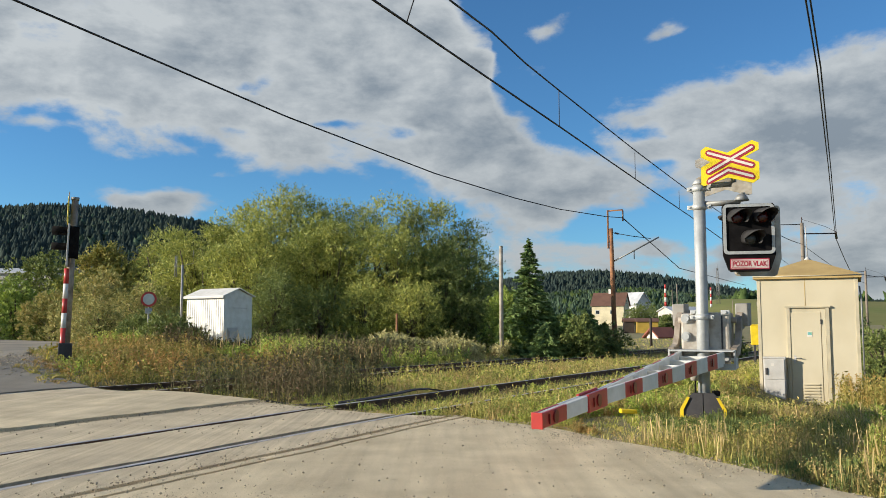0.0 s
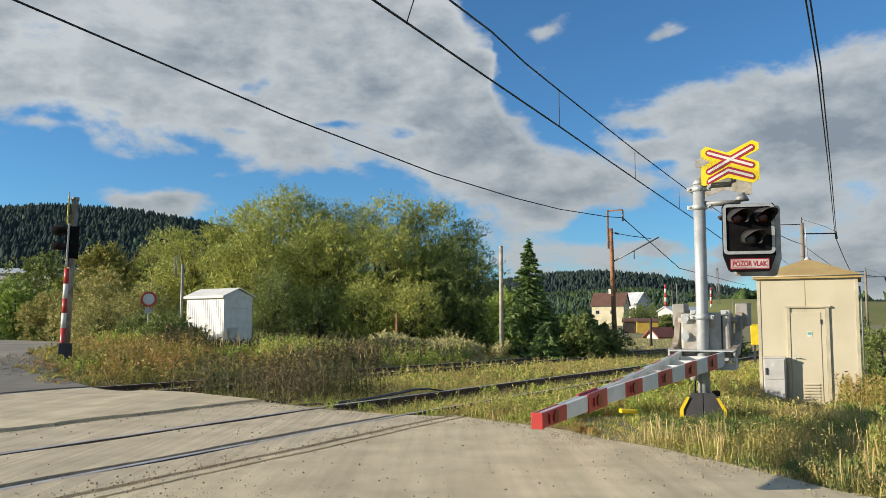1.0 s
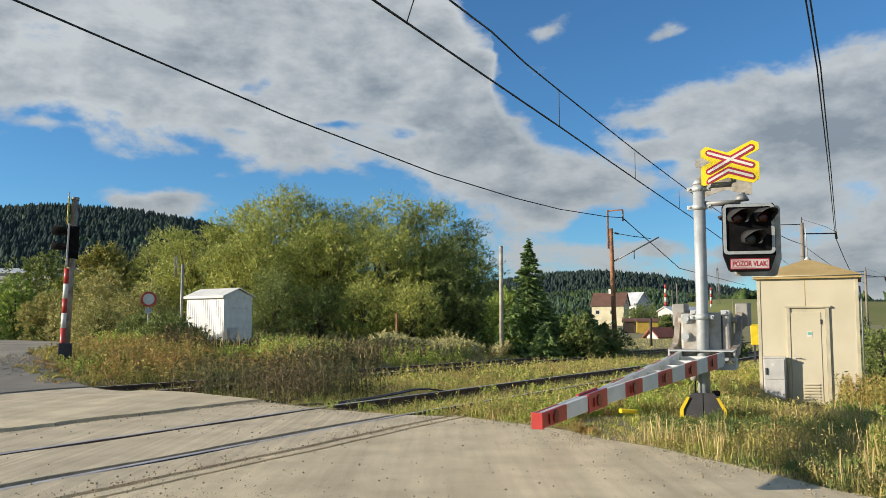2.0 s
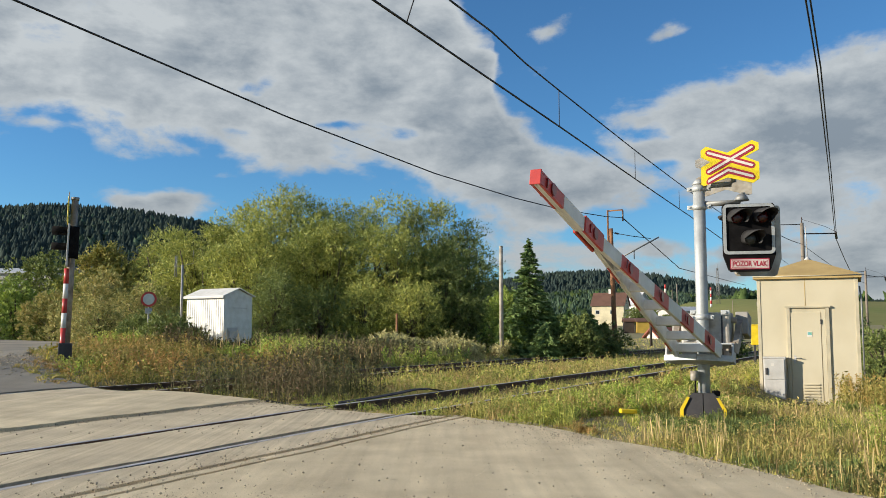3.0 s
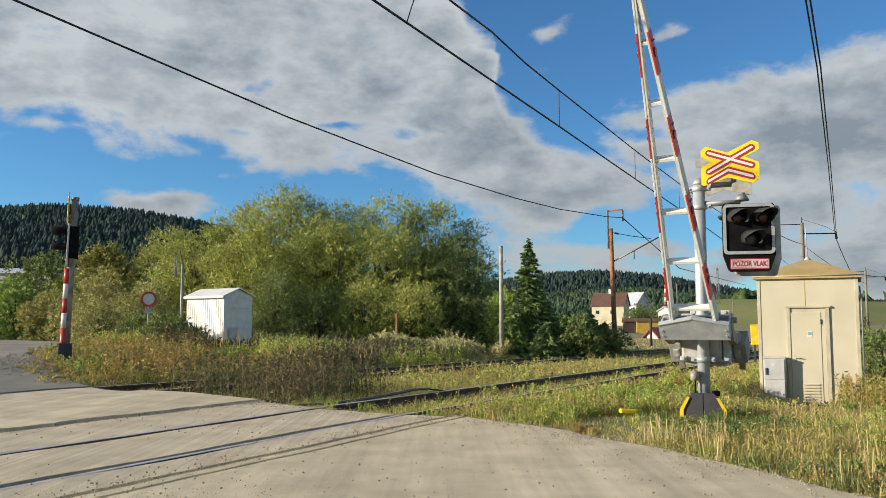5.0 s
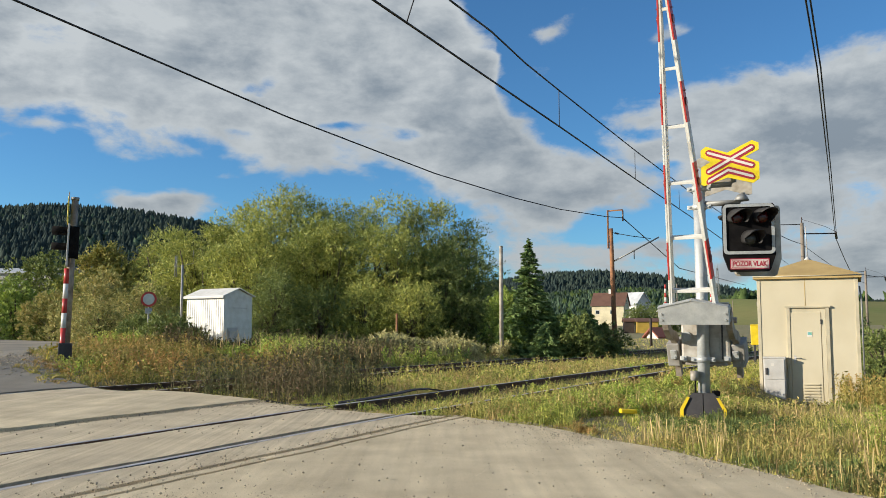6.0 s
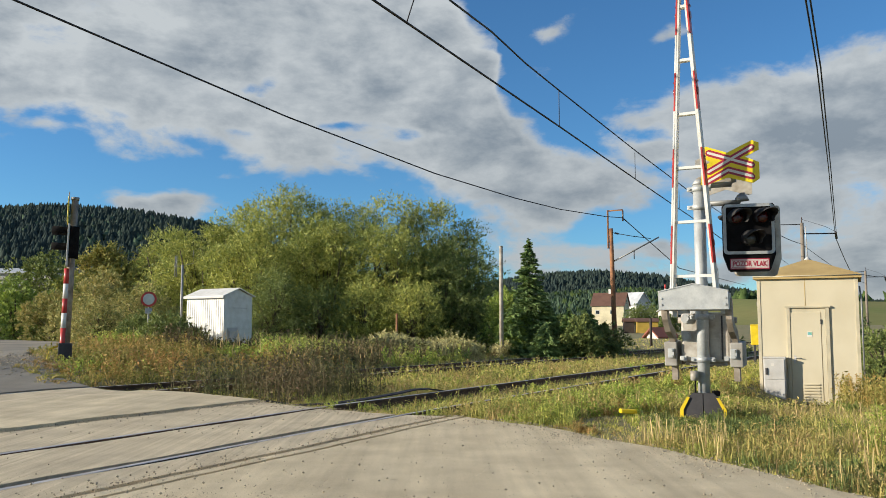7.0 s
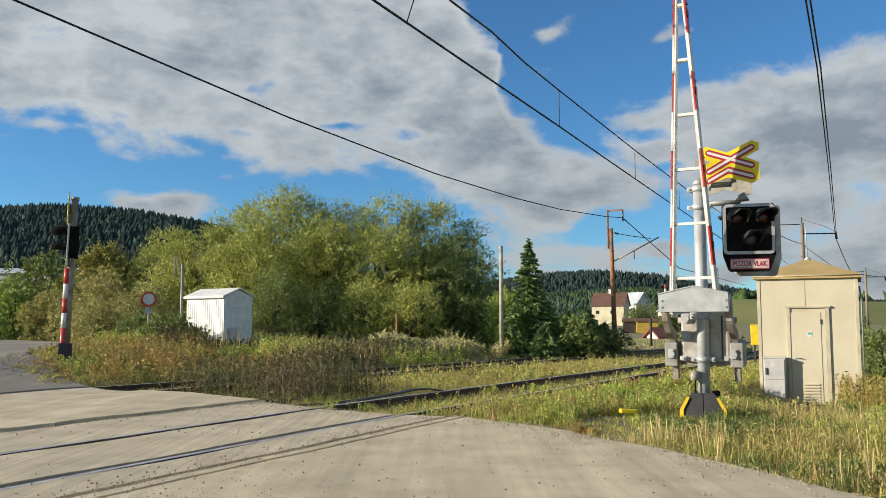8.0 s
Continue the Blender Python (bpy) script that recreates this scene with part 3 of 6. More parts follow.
def barrier():
    t = empty("barrier", Matrix.Translation(PIVOT), "red and white striped barrier arm with rungs, weathered paint", "barrier")
    # own space: x along the arm, y across, z up when closed
    S, ZA, R11, W0 = 0.477, -0.563, 0.6575, 0.262
    tip = R11 + 11 * S
    merge = R11 + 8 * S

    def half(r):
        return W0 * max(0.0, 1 - r / merge) + 0.040

    def tall(r):
        return 0.088 - 0.036 * (r - R11) / (tip - R11)
    for side in (-1, 1):
        for k in range(12):
            r1, r0 = tip - k * S, tip - (k + 1) * S
            if k == 11:
                r0 = 0.28
            out = 0.012 if k == 2 else 0.0
            y0, y1 = side * (half(r0) + out), side * (half(r1) + out)
            h0, h1 = tall(r0) + out, tall(r1) + out
            bm = bmesh.new()
            q = [(r0, y0, ZA - h0), (r1, y1, ZA - h1), (r1, y1, ZA + h1), (r0, y0, ZA + h0)]
            a = [bm.verts.new(v) for v in q]
            b = [bm.verts.new((v[0], v[1] - side * 0.022, v[2])) for v in q]
            bm.faces.new(a), bm.faces.new(b)
            for i in range(4):
                bm.faces.new((a[i], a[(i + 1) % 4], b[(i + 1) % 4], b[i]))
            bmesh.ops.recalc_face_normals(bm, faces=bm.faces)
            bmesh.ops.bevel(bm, geom=list(bm.edges), offset=0.003, segments=1, affect="EDGES")
            st = part("stripe", bm, M["red"] if k % 2 == 0 else M["white"], t)
            if k % 2 == 0:
                rm, ym = (r0 + r1) / 2, (y0 + y1) / 2
                bm = bmesh.new()
                disc(bm, (rm, ym, ZA), (0, side, 0), 0.05 if k else 0.045, 0.012, 18)
                part("reflector", bm, M["reflector"], st, "dark red round reflector")
                bm = bmesh.new()
                box(bm, rm + 0.12, rm + 0.135, ym + side * 0.003 - 0.002, ym + side * 0.003 + 0.008 * side, ZA - 0.035, ZA + 0.035)
                bmesh.ops.recalc_face_normals(bm, faces=bm.faces)
                part("clip", bm, M["reflector"], st)
    for side in (-1, 1):
        bm = bmesh.new()
        rs = [0.28, merge, tip]
        rings = []
        for r in rs:
            y, h = side * (half(r) - 0.0225), tall(r) - 0.003
            rings.append([bm.verts.new(v) for v in ((r, y, ZA - h), (r, y, ZA + h), (r, y - side * 0.020, ZA + h), (r, y - side * 0.020, ZA - h))])
        for a, b in zip(rings, rings[1:]):
            for j in range(4):
                bm.faces.new((a[j], a[(j + 1) % 4], b[(j + 1) % 4], b[j]))
        bm.faces.new(rings[0]), bm.faces.new(rings[-1])
        bmesh.ops.recalc_face_normals(bm, faces=bm.faces)
        part("side_bar", bm, M["white"], t)
    bm = bmesh.new()
    box(bm, tip - 0.004, tip + 0.012, -0.042, 0.042, ZA - 0.056, ZA + 0.056, bevel=0.004)
    part("tip_cap", bm, M["red"], t)
    for k in range(6):
        r = 0.50 + k * 0.675
        bm = bmesh.new()
        box(bm, r - 0.018, r + 0.018, -half(r) + 0.02, half(r) - 0.02, ZA - 0.055, ZA + 0.045, bevel=0.004)
        part("rung", bm, M["white"], t)
    # yoke that carries the arm on the drive's axle
    m = Matrix(((0, 1, 0, 0), (1, 0, 0, 0), (0, 0, 1, 0), (0, 0, 0, 1)))
    bm = bmesh.new()
    plate(bm, [(-0.42, 0.09), (0.42, 0.09), (0.42, 0.31), (0, 0.40), (-0.42, 0.31)], -0.685, -0.665, m)
    bmesh.ops.recalc_face_normals(bm, faces=bm.faces)
    pl = part("cross_plate", bm, M["galv"], t, "pale grey gabled cross plate")
    for sy in (-1, 1):
        for dx in (0.15, 0.23):
            bm = bmesh.new()
            disc(bm, (dx, sy * 0.385, -0.685), (0, 0, -1), 0.014, 0.012, 8)
            part("rivet", bm, M["galv"], pl)
    bm = bmesh.new()
    for ya, xa, yb, xb in ((-0.42, 0.31, 0, 0.40), (0, 0.40, 0.42, 0.31)):
        d = Vector((xb - xa, yb - ya, 0)).normalized()
        n = Vector((d.y, -d.x, 0)) * (0.012 if d.y > 0 else -0.012)
        vs = [bm.verts.new((xa + k * (xb - xa) + s_ * n.x, ya + k * (yb - ya) + s_ * n.y, zz)) for k in (0, 1) for s_ in (0, 1) for zz in (-0.695, -0.62)]
        for f in ((0, 1, 3, 2), (4, 6, 7, 5), (0, 4, 5, 1), (2, 3, 7, 6), (0, 2, 6, 4), (1, 5, 7, 3)):
            bm.faces.new([vs[i] for i in f])
    bmesh.ops.recalc_face_normals(bm, faces=bm.faces)
    part("plate_flange", bm, M["galv"], pl)
    bm = bmesh.new()
    box(bm, 0.06, 0.30, -0.40, 0.40, -0.475, -0.455, bevel=0.004)
    part("top_plate", bm, M["galv"], t)
    for sy in (-1, 1):
        bm = bmesh.new()
        box(bm, 0.08, 0.28, sy * 0.405 - 0.012, sy * 0.405 + 0.012, -0.67, -0.45, bevel=0.004)
        part("cheek", bm, M["galv"], t)
    for side in (-1, 1):
        path = [(0.22, -0.49), (-0.02, -0.46), (-0.16, -0.34), (-0.26, -0.14), (-0.40, -0.04), (-0.56, -0.02), (-0.86, -0.02)]
        bm = bmesh.new()
        rings = []
        for i, (x, z) in enumerate(path):
            xa, za = path[max(i - 1, 0)]
            xb, zb = path[min(i + 1, len(path) - 1)]
            n = Vector((-(zb - za), 0, xb - xa)).normalized() * (0.064 if i < 5 else 0.05)
            c = Vector((x, side * 0.39, z))
            rings.append([bm.verts.new(c + n * e + Vector((0, dy, 0))) for e, dy in ((-1, -0.036), (1, -0.036), (1, 0.036), (-1, 0.036))])
        for p, q in zip(rings, rings[1:]):
            for j in range(4):
                bm.faces.new((p[j], p[(j + 1) % 4], q[(j + 1) % 4], q[j]))
        bm.faces.new(rings[0]), bm.faces.new(rings[-1])
        bmesh.ops.recalc_face_normals(bm, faces=bm.faces)
        lv = part("lever", bm, M["lever"], t)
        bm = bmesh.new()
        y0 = side * 0.39 - (0.06 if side > 0 else 0.10)
        box(bm, -0.67, -0.36, y0, y0 + 0.16, -0.18, 0.12, bevel=0.012)
        cw = part("counterweight", bm, M["cw"], t, "dark grey cast counterweight")
        bm = bmesh.new()
        box(bm, -0.56, -0.44, side * 0.39 - 0.05, side * 0.39 + 0.03, -0.205, -0.18, bevel=0.004)
        part("bracket", bm, M["galv"], cw)
        for dx in (-0.54, -0.46):
            bm = bmesh.new()
            disc(bm, (dx, side * 0.39, -0.205), (0, 0, -1), 0.018, 0.015, 6)
            part("bolt", bm, M["galv"], cw)
    return t


arm = barrier()

# ---- warning sign and signal head on the post ----
CROSS = [(-0.325, 0.175), (-0.26, 0.225), (0.0, 0.125), (0.30, 0.262), (0.38, 0.225), (0.38, 0.135), (0.215, 0.055), (0.38, -0.025), (0.38, -0.235), (0.30, -0.285), (0.0, -0.195), (-0.285, -0.285), (-0.325, -0.27), (-0.325, -0.045), (-0.205, 0.02), (-0.325, 0.09)]


def band(bm, a, b, width, z0, z1, m=None):
    a, b = Vector(a), Vector(b)
    d = (b - a).normalized()
    n = Vector((-d.y, d.x)) * width / 2
    e = d * width * 0.35
    plate(bm, [tuple(p) for p in (a + n, a - e + n * 0.4, a - e - n * 0.4, a - n, b - n, b + e - n * 0.4, b + e + n * 0.4, b + n)], z0, z1, m)


def chevron(bm, a, k, b, width, z0, z1, m=None):
    a, k, b = Vector(a), Vector(k), Vector(b)
    w = Vector((0, width / 2 * 1.08))
    e1, e2 = (k - a).normalized() * width * 0.35, (b - k).normalized() * width * 0.35
    plate(bm, [tuple(p) for p in (a + w, a - e1 + w * 0.4, a - e1 - w * 0.4, a - w, k - w, b - w, b + e2 - w * 0.4, b + e2 + w * 0.4, b + w, k + w)], z0, z1, m)


def crossbuck(m, label, front=True):
    t = empty("warning_cross", m, label, "warning cross")
    # own space: x to the right, y up, z towards the viewer
    bm = bmesh.new()
    plate(bm, CROSS, -0.012, 0.0)
    bmesh.ops.recalc_face_normals(bm, faces=bm.faces)
    part("board", bm, M["signyellow"] if front else M["alu"], t)
    if front:
        for width, z, mt, nm in ((0.084, 0.004, "signred", "red_border"), (0.031, 0.008, "signwhite", "white_bar")):
            for i, ((ax, ay), (bx, by)) in enumerate((((-0.235, 0.14), (0.30, -0.06)), ((-0.235, -0.11), (0.30, 0.175)))):
                bm = bmesh.new()
                band(bm, (ax, ay), (bx, by), width, 0.0, z + 0.001 * i)
                bmesh.ops.recalc_face_normals(bm, faces=bm.faces)
                part(nm, bm, M[mt], t)
            bm = bmesh.new()
            chevron(bm, (-0.235, -0.230), (0.01, -0.10), (0.30, -0.20), width, 0.0, z)
            bmesh.ops.recalc_face_normals(bm, faces=bm.faces)
            part(nm, bm, M[mt], t)
    return t


FACE = pose(0, 0, 0, 90, 0, -24)
crossbuck(Matrix.Translation((3.625, 10.55, 3.205)) @ FACE, "yellow board with red and white warning cross on bracket")
crossbuck(Matrix.Translation((3.75, 11.0, 3.12)) @ pose(0, 0, 0, 90, 0, -24 + 180), "bare grey back of the opposite warning cross", False)


def rounded(w, h, r, n=5):
    out = []
    for cx, cy, a0 in ((w / 2 - r, h / 2 - r, 0), (-w / 2 + r, h / 2 - r, 90), (-w / 2 + r, -h / 2 + r, 180), (w / 2 - r, -h / 2 + r, 270)):
        for i in range(n + 1):
            a = radians(a0 + 90 * i / n)
            out.append((cx + r * math.cos(a), cy + r * math.sin(a)))
    return out


def frame_ring(bm, outer, inner, z0, z1):
    n = len(outer)
    vo = [[bm.verts.new((x, y, z)) for x, y in outer] for z in (z0, z1)]
    vi = [[bm.verts.new((x, y, z)) for x, y in inner] for z in (z0, z1)]
    for i in range(n):
        j = (i + 1) % n
        bm.faces.new((vo[1][i], vo[1][j], vi[1][j], vi[1][i]))
        bm.faces.new((vo[0][i], vo[0][j], vo[1][j], vo[1][i]))
        bm.faces.new((vi[1][i], vi[1][j], vi[0][j], vi[0][i]))


def hood(bm, c, r, length):
    """A hood over a lens: an open tube cut back towards its lower side."""
    n = 14
    A = []
    for i in range(n + 1):
        a = radians(-35 + 250 * i / n)
        k = 0.35 + 0.65 * max(0, math.sin(a)) ** 0.7
        x, y = math.cos(a), math.sin(a)
        A.append([bm.verts.new((c[0] + x * q + 0.42 * (z - 0.02), c[1] + y * q - 0.10 * (z - 0.02), z)) for q, z in ((r, 0.02), (r, 0.02 + length * k), (r - 0.006, 0.02 + length * k), (r - 0.006, 0.02))])
    for p, q in zip(A, A[1:]):
        for j in range(4):
            bm.faces.new((p[j], p[(j + 1) % 4], q[(j + 1) % 4], q[j])).smooth = j in (0, 2)
    bm.faces.new(A[0]), bm.faces.new(A[-1][::-1])
    bmesh.ops.recalc_face_normals(bm, faces=bm.faces)


def writing(words, size, m, material, parent, depth=0.002):
    cu = bpy.data.curves.new("writing", "FONT")
    cu.body, cu.size, cu.extrude, cu.align_x, cu.align_y = words, size, depth, "CENTER", "CENTER"
    cu.offset = 0.0035
    ob = bpy.data.objects.new("writing", cu)
    scene.collection.objects.link(ob)
    bpy.context.view_layer.update()
    me = bpy.data.meshes.new_from_object(ob.evaluated_get(bpy.context.evaluated_depsgraph_get()))
    bpy.data.objects.remove(ob)
    bpy.data.curves.remove(cu)
    me.materials.clear()
    me.materials.append(material)
    out = new("writing", me)
    out.parent, out.matrix_basis = parent, m
    return out


def signal_head(m, label, lit_side=True):
    t = empty("crossing_light", m, label, "signal lamp")
    body = [(-0.335, 0.40), (-0.31, 0.43), (0.31, 0.43), (0.335, 0.40), (0.335, -0.26), (0.27, -0.46), (0.24, -0.485), (-0.24, -0.485), (-0.27, -0.46), (-0.335, -0.26)]
    bm = bmesh.new()
    plate(bm, body, -0.10, -0.004)
    bmesh.ops.recalc_face_normals(bm, faces=bm.faces)
    part("housing", bm, M["black"], t)
    bm = bmesh.new()
    frame_ring(bm, rounded(0.655, 0.68, 0.06), rounded(0.575, 0.60, 0.03), -0.004, 0.02)
    ring = part("frame", bm, M["galv"], t, "silver grey border frame")
    ring.location = (0, 0.085, 0)
    bm = bmesh.new()
    plate(bm, rounded(0.575, 0.60, 0.03), -0.004, 0.004)
    face = part("face", bm, M["black"], t)
    face.location = (0, 0.085, 0)
    for x, y, lens in ((-0.155, 0.245, "redlens"), (0.17, 0.245, "redlens"), (0.01, -0.045, "clearlens")):
        bm = bmesh.new()
        tube(bm, [(x, y, 0.0), (x, y, 0.03)], 0.10, 24)
        unit = part("lamp", bm, M["black"], t)
        bm = bmesh.new()
        bmesh.ops.create_uvsphere(bm, u_segments=20, v_segments=10, radius=0.085, matrix=Matrix.Translation((x, y, 0.03)) @ Matrix.Diagonal((1, 1, 0.35, 1)))
        part("lens", bm, M[lens], unit, "dark unlit lens")
        bm = bmesh.new()
        hood(bm, (x, y), 0.118, 0.27)
        part("hood", bm, M["hood"], unit)
    if lit_side:
        bm = bmesh.new()
        plate(bm, rounded(0.50, 0.145, 0.015), -0.004, 0.004)
        pl = part("name_plate", bm, M["signred"], t, "white plate with red border and writing")
        pl.location = (0, -0.385, 0)
        bm = bmesh.new()
        plate(bm, rounded(0.475, 0.12, 0.01), 0.004, 0.007)
        part("plate_field", bm, M["signwhite"], pl)
        bm = bmesh.new()
        frame_ring(bm, rounded(0.455, 0.10, 0.006), rounded(0.445, 0.09, 0.005), 0.007, 0.009)
        part("plate_line", bm, M["signred"], pl)
        w = writing("POZOR VLAK", 0.088, pose(0, -0.002, 0.008) @ Matrix.Diagonal((0.80, 1.05, 1, 1)), M["signred"], pl)
    return t


M["hood"] = mat("hood_grey_black", (0.030, 0.029, 0.030), 0.6, spec=0.2, col2=(0.045, 0.043, 0.042), scale=7, fine=40, fine_amount=0.2, bump=0.04)
HEAD = pose(0, 0, 0, 90, 0, -15) @ Matrix.Diagonal((0.94, 0.94, 0.94, 1))
signal_head(Matrix.Translation((3.87, 10.55, 2.27)) @ HEAD, "black signal head with three unlit hooded lamps on post")
back = signal_head(Matrix.Translation((4.02, 10.82, 2.25)) @ pose(0, 0, 0, 90, 0, 10 + 180), "beige-backed signal head facing the other way", False)
for o in back.children:
    if o.name.startswith("housing"):
        o.data.materials[0] = M["alu"]


def brackets():
    t = empty("sign_bracket", Matrix.Translation((POST.x, POST.y, 0)) @ pose(0, 0, 0, 0, 0, -20), "grey steel bracket arms holding sign and signal head", "bracket")
    for z, x in ((2.94, 0.40), (2.70, 0.50)):
        bm = bmesh.new()
        tube(bm, [(0.05, 0, z), (x, -0.02, z), (x + 0.03, -0.02, z + 0.03), (x + 0.03, -0.02, z + 0.12)], 0.036, 12)
        part("arm", bm, M["darkgalv"], t)
    bm = bmesh.new()
    tube(bm, [(0.52, -0.02, 2.72), (0.52, -0.02, 2.77), (0.52, -0.02, 2.80)], 0.095, 16, 0.045)
    part("boss", bm, M["darkgalv"], t)
    return t


M["darkgalv"] = mat("dull_galvanised_steel", (0.30, 0.30, 0.29), 0.6, 0.5, scale=7, fine=50, fine_amount=0.15, bump=0.05)
brackets()


# ---- hut and cabinet ----
def hut():
    t = empty("relay_hut", Matrix.Translation((6.93, 18.50, -0.55)) @ pose(0, 0, 0, 0, 0, -26), "cream relay hut with ochre hipped roof in tall grass", "hut")
    W, D, H = 1.99, 2.2, 2.68
    bm = bmesh.new()
    box(bm, 0, W, 0, D, 0, H, bevel=0.006)
    part("wall", bm, M["cream"], t)
    for x0, x1 in ((-0.008, 0.06), (W - 0.06, W + 0.008)):
        bm = bmesh.new()
        box(bm, x0, x1, -0.012, 0.05, 0, H - 0.002, bevel=0.003)
        part("corner_trim", bm, M["creamtrim"], t)
    bm = bmesh.new()
    box(bm, 0.955, 0.968, -0.004, 0.01, 2.02, H - 0.002)
    part("panel_joint", bm, M["ochre"], t)
    bm = bmesh.new()
    o = 0.08
    lo = [bm.verts.new(v) for v in ((-o, -o, H), (W + o, -o, H), (W + o, D + o, H), (-o, D + o, H))]
    up = [bm.verts.new((v.co.x, v.co.y, H + 0.075)) for v in lo]
    ap = bm.verts.new((W / 2, D / 2, H + 0.50))
    for i in range(4):
        bm.faces.new((lo[i], lo[(i + 1) % 4], up[(i + 1) % 4], up[i]))
        bm.faces.new((up[i], up[(i + 1) % 4], ap))
    bm.faces.new(lo[::-1])
    rf = part("roof", bm, M["ochre"], t)
    bm = bmesh.new()
    tube(bm, [(W / 2, D / 2, H + 0.46), (W / 2, D / 2, H + 0.55)], 0.10, 12, 0.02)
    part("roof_cap", bm, M["greybox"], rf)
    bm = bmesh.new()
    tube(bm, [(W / 2, D / 2, H + 0.5), (W / 2 - 0.02, D / 2, H + 1.25)], 0.012, 6)
    part("aerial", bm, M["greybox"], rf)
    bm = bmesh.new()
    for v0, v1 in (((-o, -o, H + 0.075), (W + o, -o, H + 0.075)),):
        tube(bm, [Vector(v0) + Vector((0, -0.008, -0.02)), Vector(v1) + Vector((0, -0.008, -0.02))], 0.012, 6)
    part("eaves_lip", bm, M["creamtrim"], rf)
    # door
    x0, x1, zt = 0.65, 1.355, 2.0
    for nm, b in (("jamb", (x0 - 0.07, x0, -0.035, 0.01, 0.0, zt + 0.05)), ("jamb", (x1, x1 + 0.07, -0.035, 0.01, 0.0, zt + 0.05)), ("lintel", (x0 - 0.10, x1 + 0.10, -0.055, 0.01, zt + 0.05, zt + 0.09))):
        bm = bmesh.new()
        box(bm, *b, bevel=0.004)
        part(nm, bm, M["creamtrim"], t)
    bm = bmesh.new()
    box(bm, x0 + 0.004, x1 - 0.10, -0.022, -0.004, 0.04, zt - 0.05, bevel=0.004)
    dr = part("door", bm, M["cream"], t, "closed cream metal door")
    bm = bmesh.new()
    box(bm, x0, x1, -0.006, 0.002, 0.02, zt + 0.05)
    part("door_recess", bm, M["creamtrim"], t)
    bm = bmesh.new()
    box(bm, x1 - 0.085, x1 - 0.004, -0.02, -0.003, 0.02, zt + 0.03, bevel=0.003)
    part("door_post", bm, M["cream"], t)
    bm = bmesh.new()
    tube(bm, [(x0 + 0.07, -0.02, 0.98), (x0 + 0.07, -0.06, 0.98), (x0 + 0.22, -0.06, 0.97)], 0.010, 8)
    part("handle", bm, M["greybox"], dr, "grey lever handle")
    bm = bmesh.new()
    box(bm, x0 + 0.05, x0 + 0.09, -0.03, -0.02, 0.86, 1.03, bevel=0.003)
    part("lock_plate", bm, M["greybox"], dr)
    bm = bmesh.new()
    box(bm, x1 - 0.11, x1 - 0.08, -0.04, -0.02, 1.70, 1.80, bevel=0.003)
    part("hinge", bm, M["darkgrey"], dr)
    bm = bmesh.new()
    box(bm, x0 + 0.33, x0 + 0.43, -0.0265, -0.022, 1.43, 1.54)
    st = part("sticker", bm, M["signwhite"], dr, "small white and blue sticker")
    bm = bmesh.new()
    box(bm, x0 + 0.34, x0 + 0.42, -0.0275, -0.0265, 1.47, 1.53)
    part("sticker_picture", bm, M["stickerblue"], st)
    for i in range(6):
        bm = bmesh.new()
        z = 0.08 + i * 0.065
        box(bm, x0 + 0.22, x1 - 0.16, -0.045, -0.02, z, z + 0.03, Matrix.Translation((0, 0, 0)), bevel=0.004)
        part("vent_slat", bm, M["creamtrim"], dr)
    return t


M["stickerblue"] = mat("sticker_blue", (0.10, 0.35, 0.50), 0.4, col2=(0.25, 0.45, 0.15), scale=30, fine_amount=0.1, bump=0)
hut()


def cabinet():
    t = empty("meter_cabinet", Matrix.Translation((6.91, 18.235, -0.55)) @ pose(0, 0, 0, 0, 0, -26), "light grey plastic meter cabinet standing before the hut", "cabinet")
    bm = bmesh.new()
    box(bm, 0, 0.44, 0, 0.20, 0.0, 0.96, bevel=0.012)
    part("body", bm, M["greybox"], t)
    bm = bmesh.new()
    box(bm, -0.012, 0.452, -0.012, 0.212, 0.96, 1.0, bevel=0.01)
    part("lid", bm, M["greybox"], t)
    for z0, z1 in ((0.08, 0.50), (0.52, 0.94)):
        bm = bmesh.new()
        box(bm, 0.02, 0.42, -0.012, 0.002, z0, z1, bevel=0.005)
        dr = part("door", bm, M["greybox"], t)
        if z0 > 0.3:
            bm = bmesh.new()
            box(bm, 0.04, 0.085, -0.035, -0.012, 0.62, 0.76, bevel=0.006)
            part("lock", bm, M["darkgrey"], dr)
            bm = bmesh.new()
            box(bm, 0.16, 0.22, -0.015, -0.012, 0.80, 0.86)
            part("tag", bm, M["signwhite"], dr)
    return t


cabinet()


def downpipe():
    t = empty("cable_conduit", Matrix.Translation((8.78, 17.62, -0.55)), "thin grey cable conduit beside the hut corner", "conduit")
    bm = bmesh.new()
    tube(bm, [(0, 0, 0), (0, 0, 2.2), (0.02, 0.1, 2.5)], 0.018, 8)
    part("pipe", bm, M["darkgalv"], t)


downpipe()


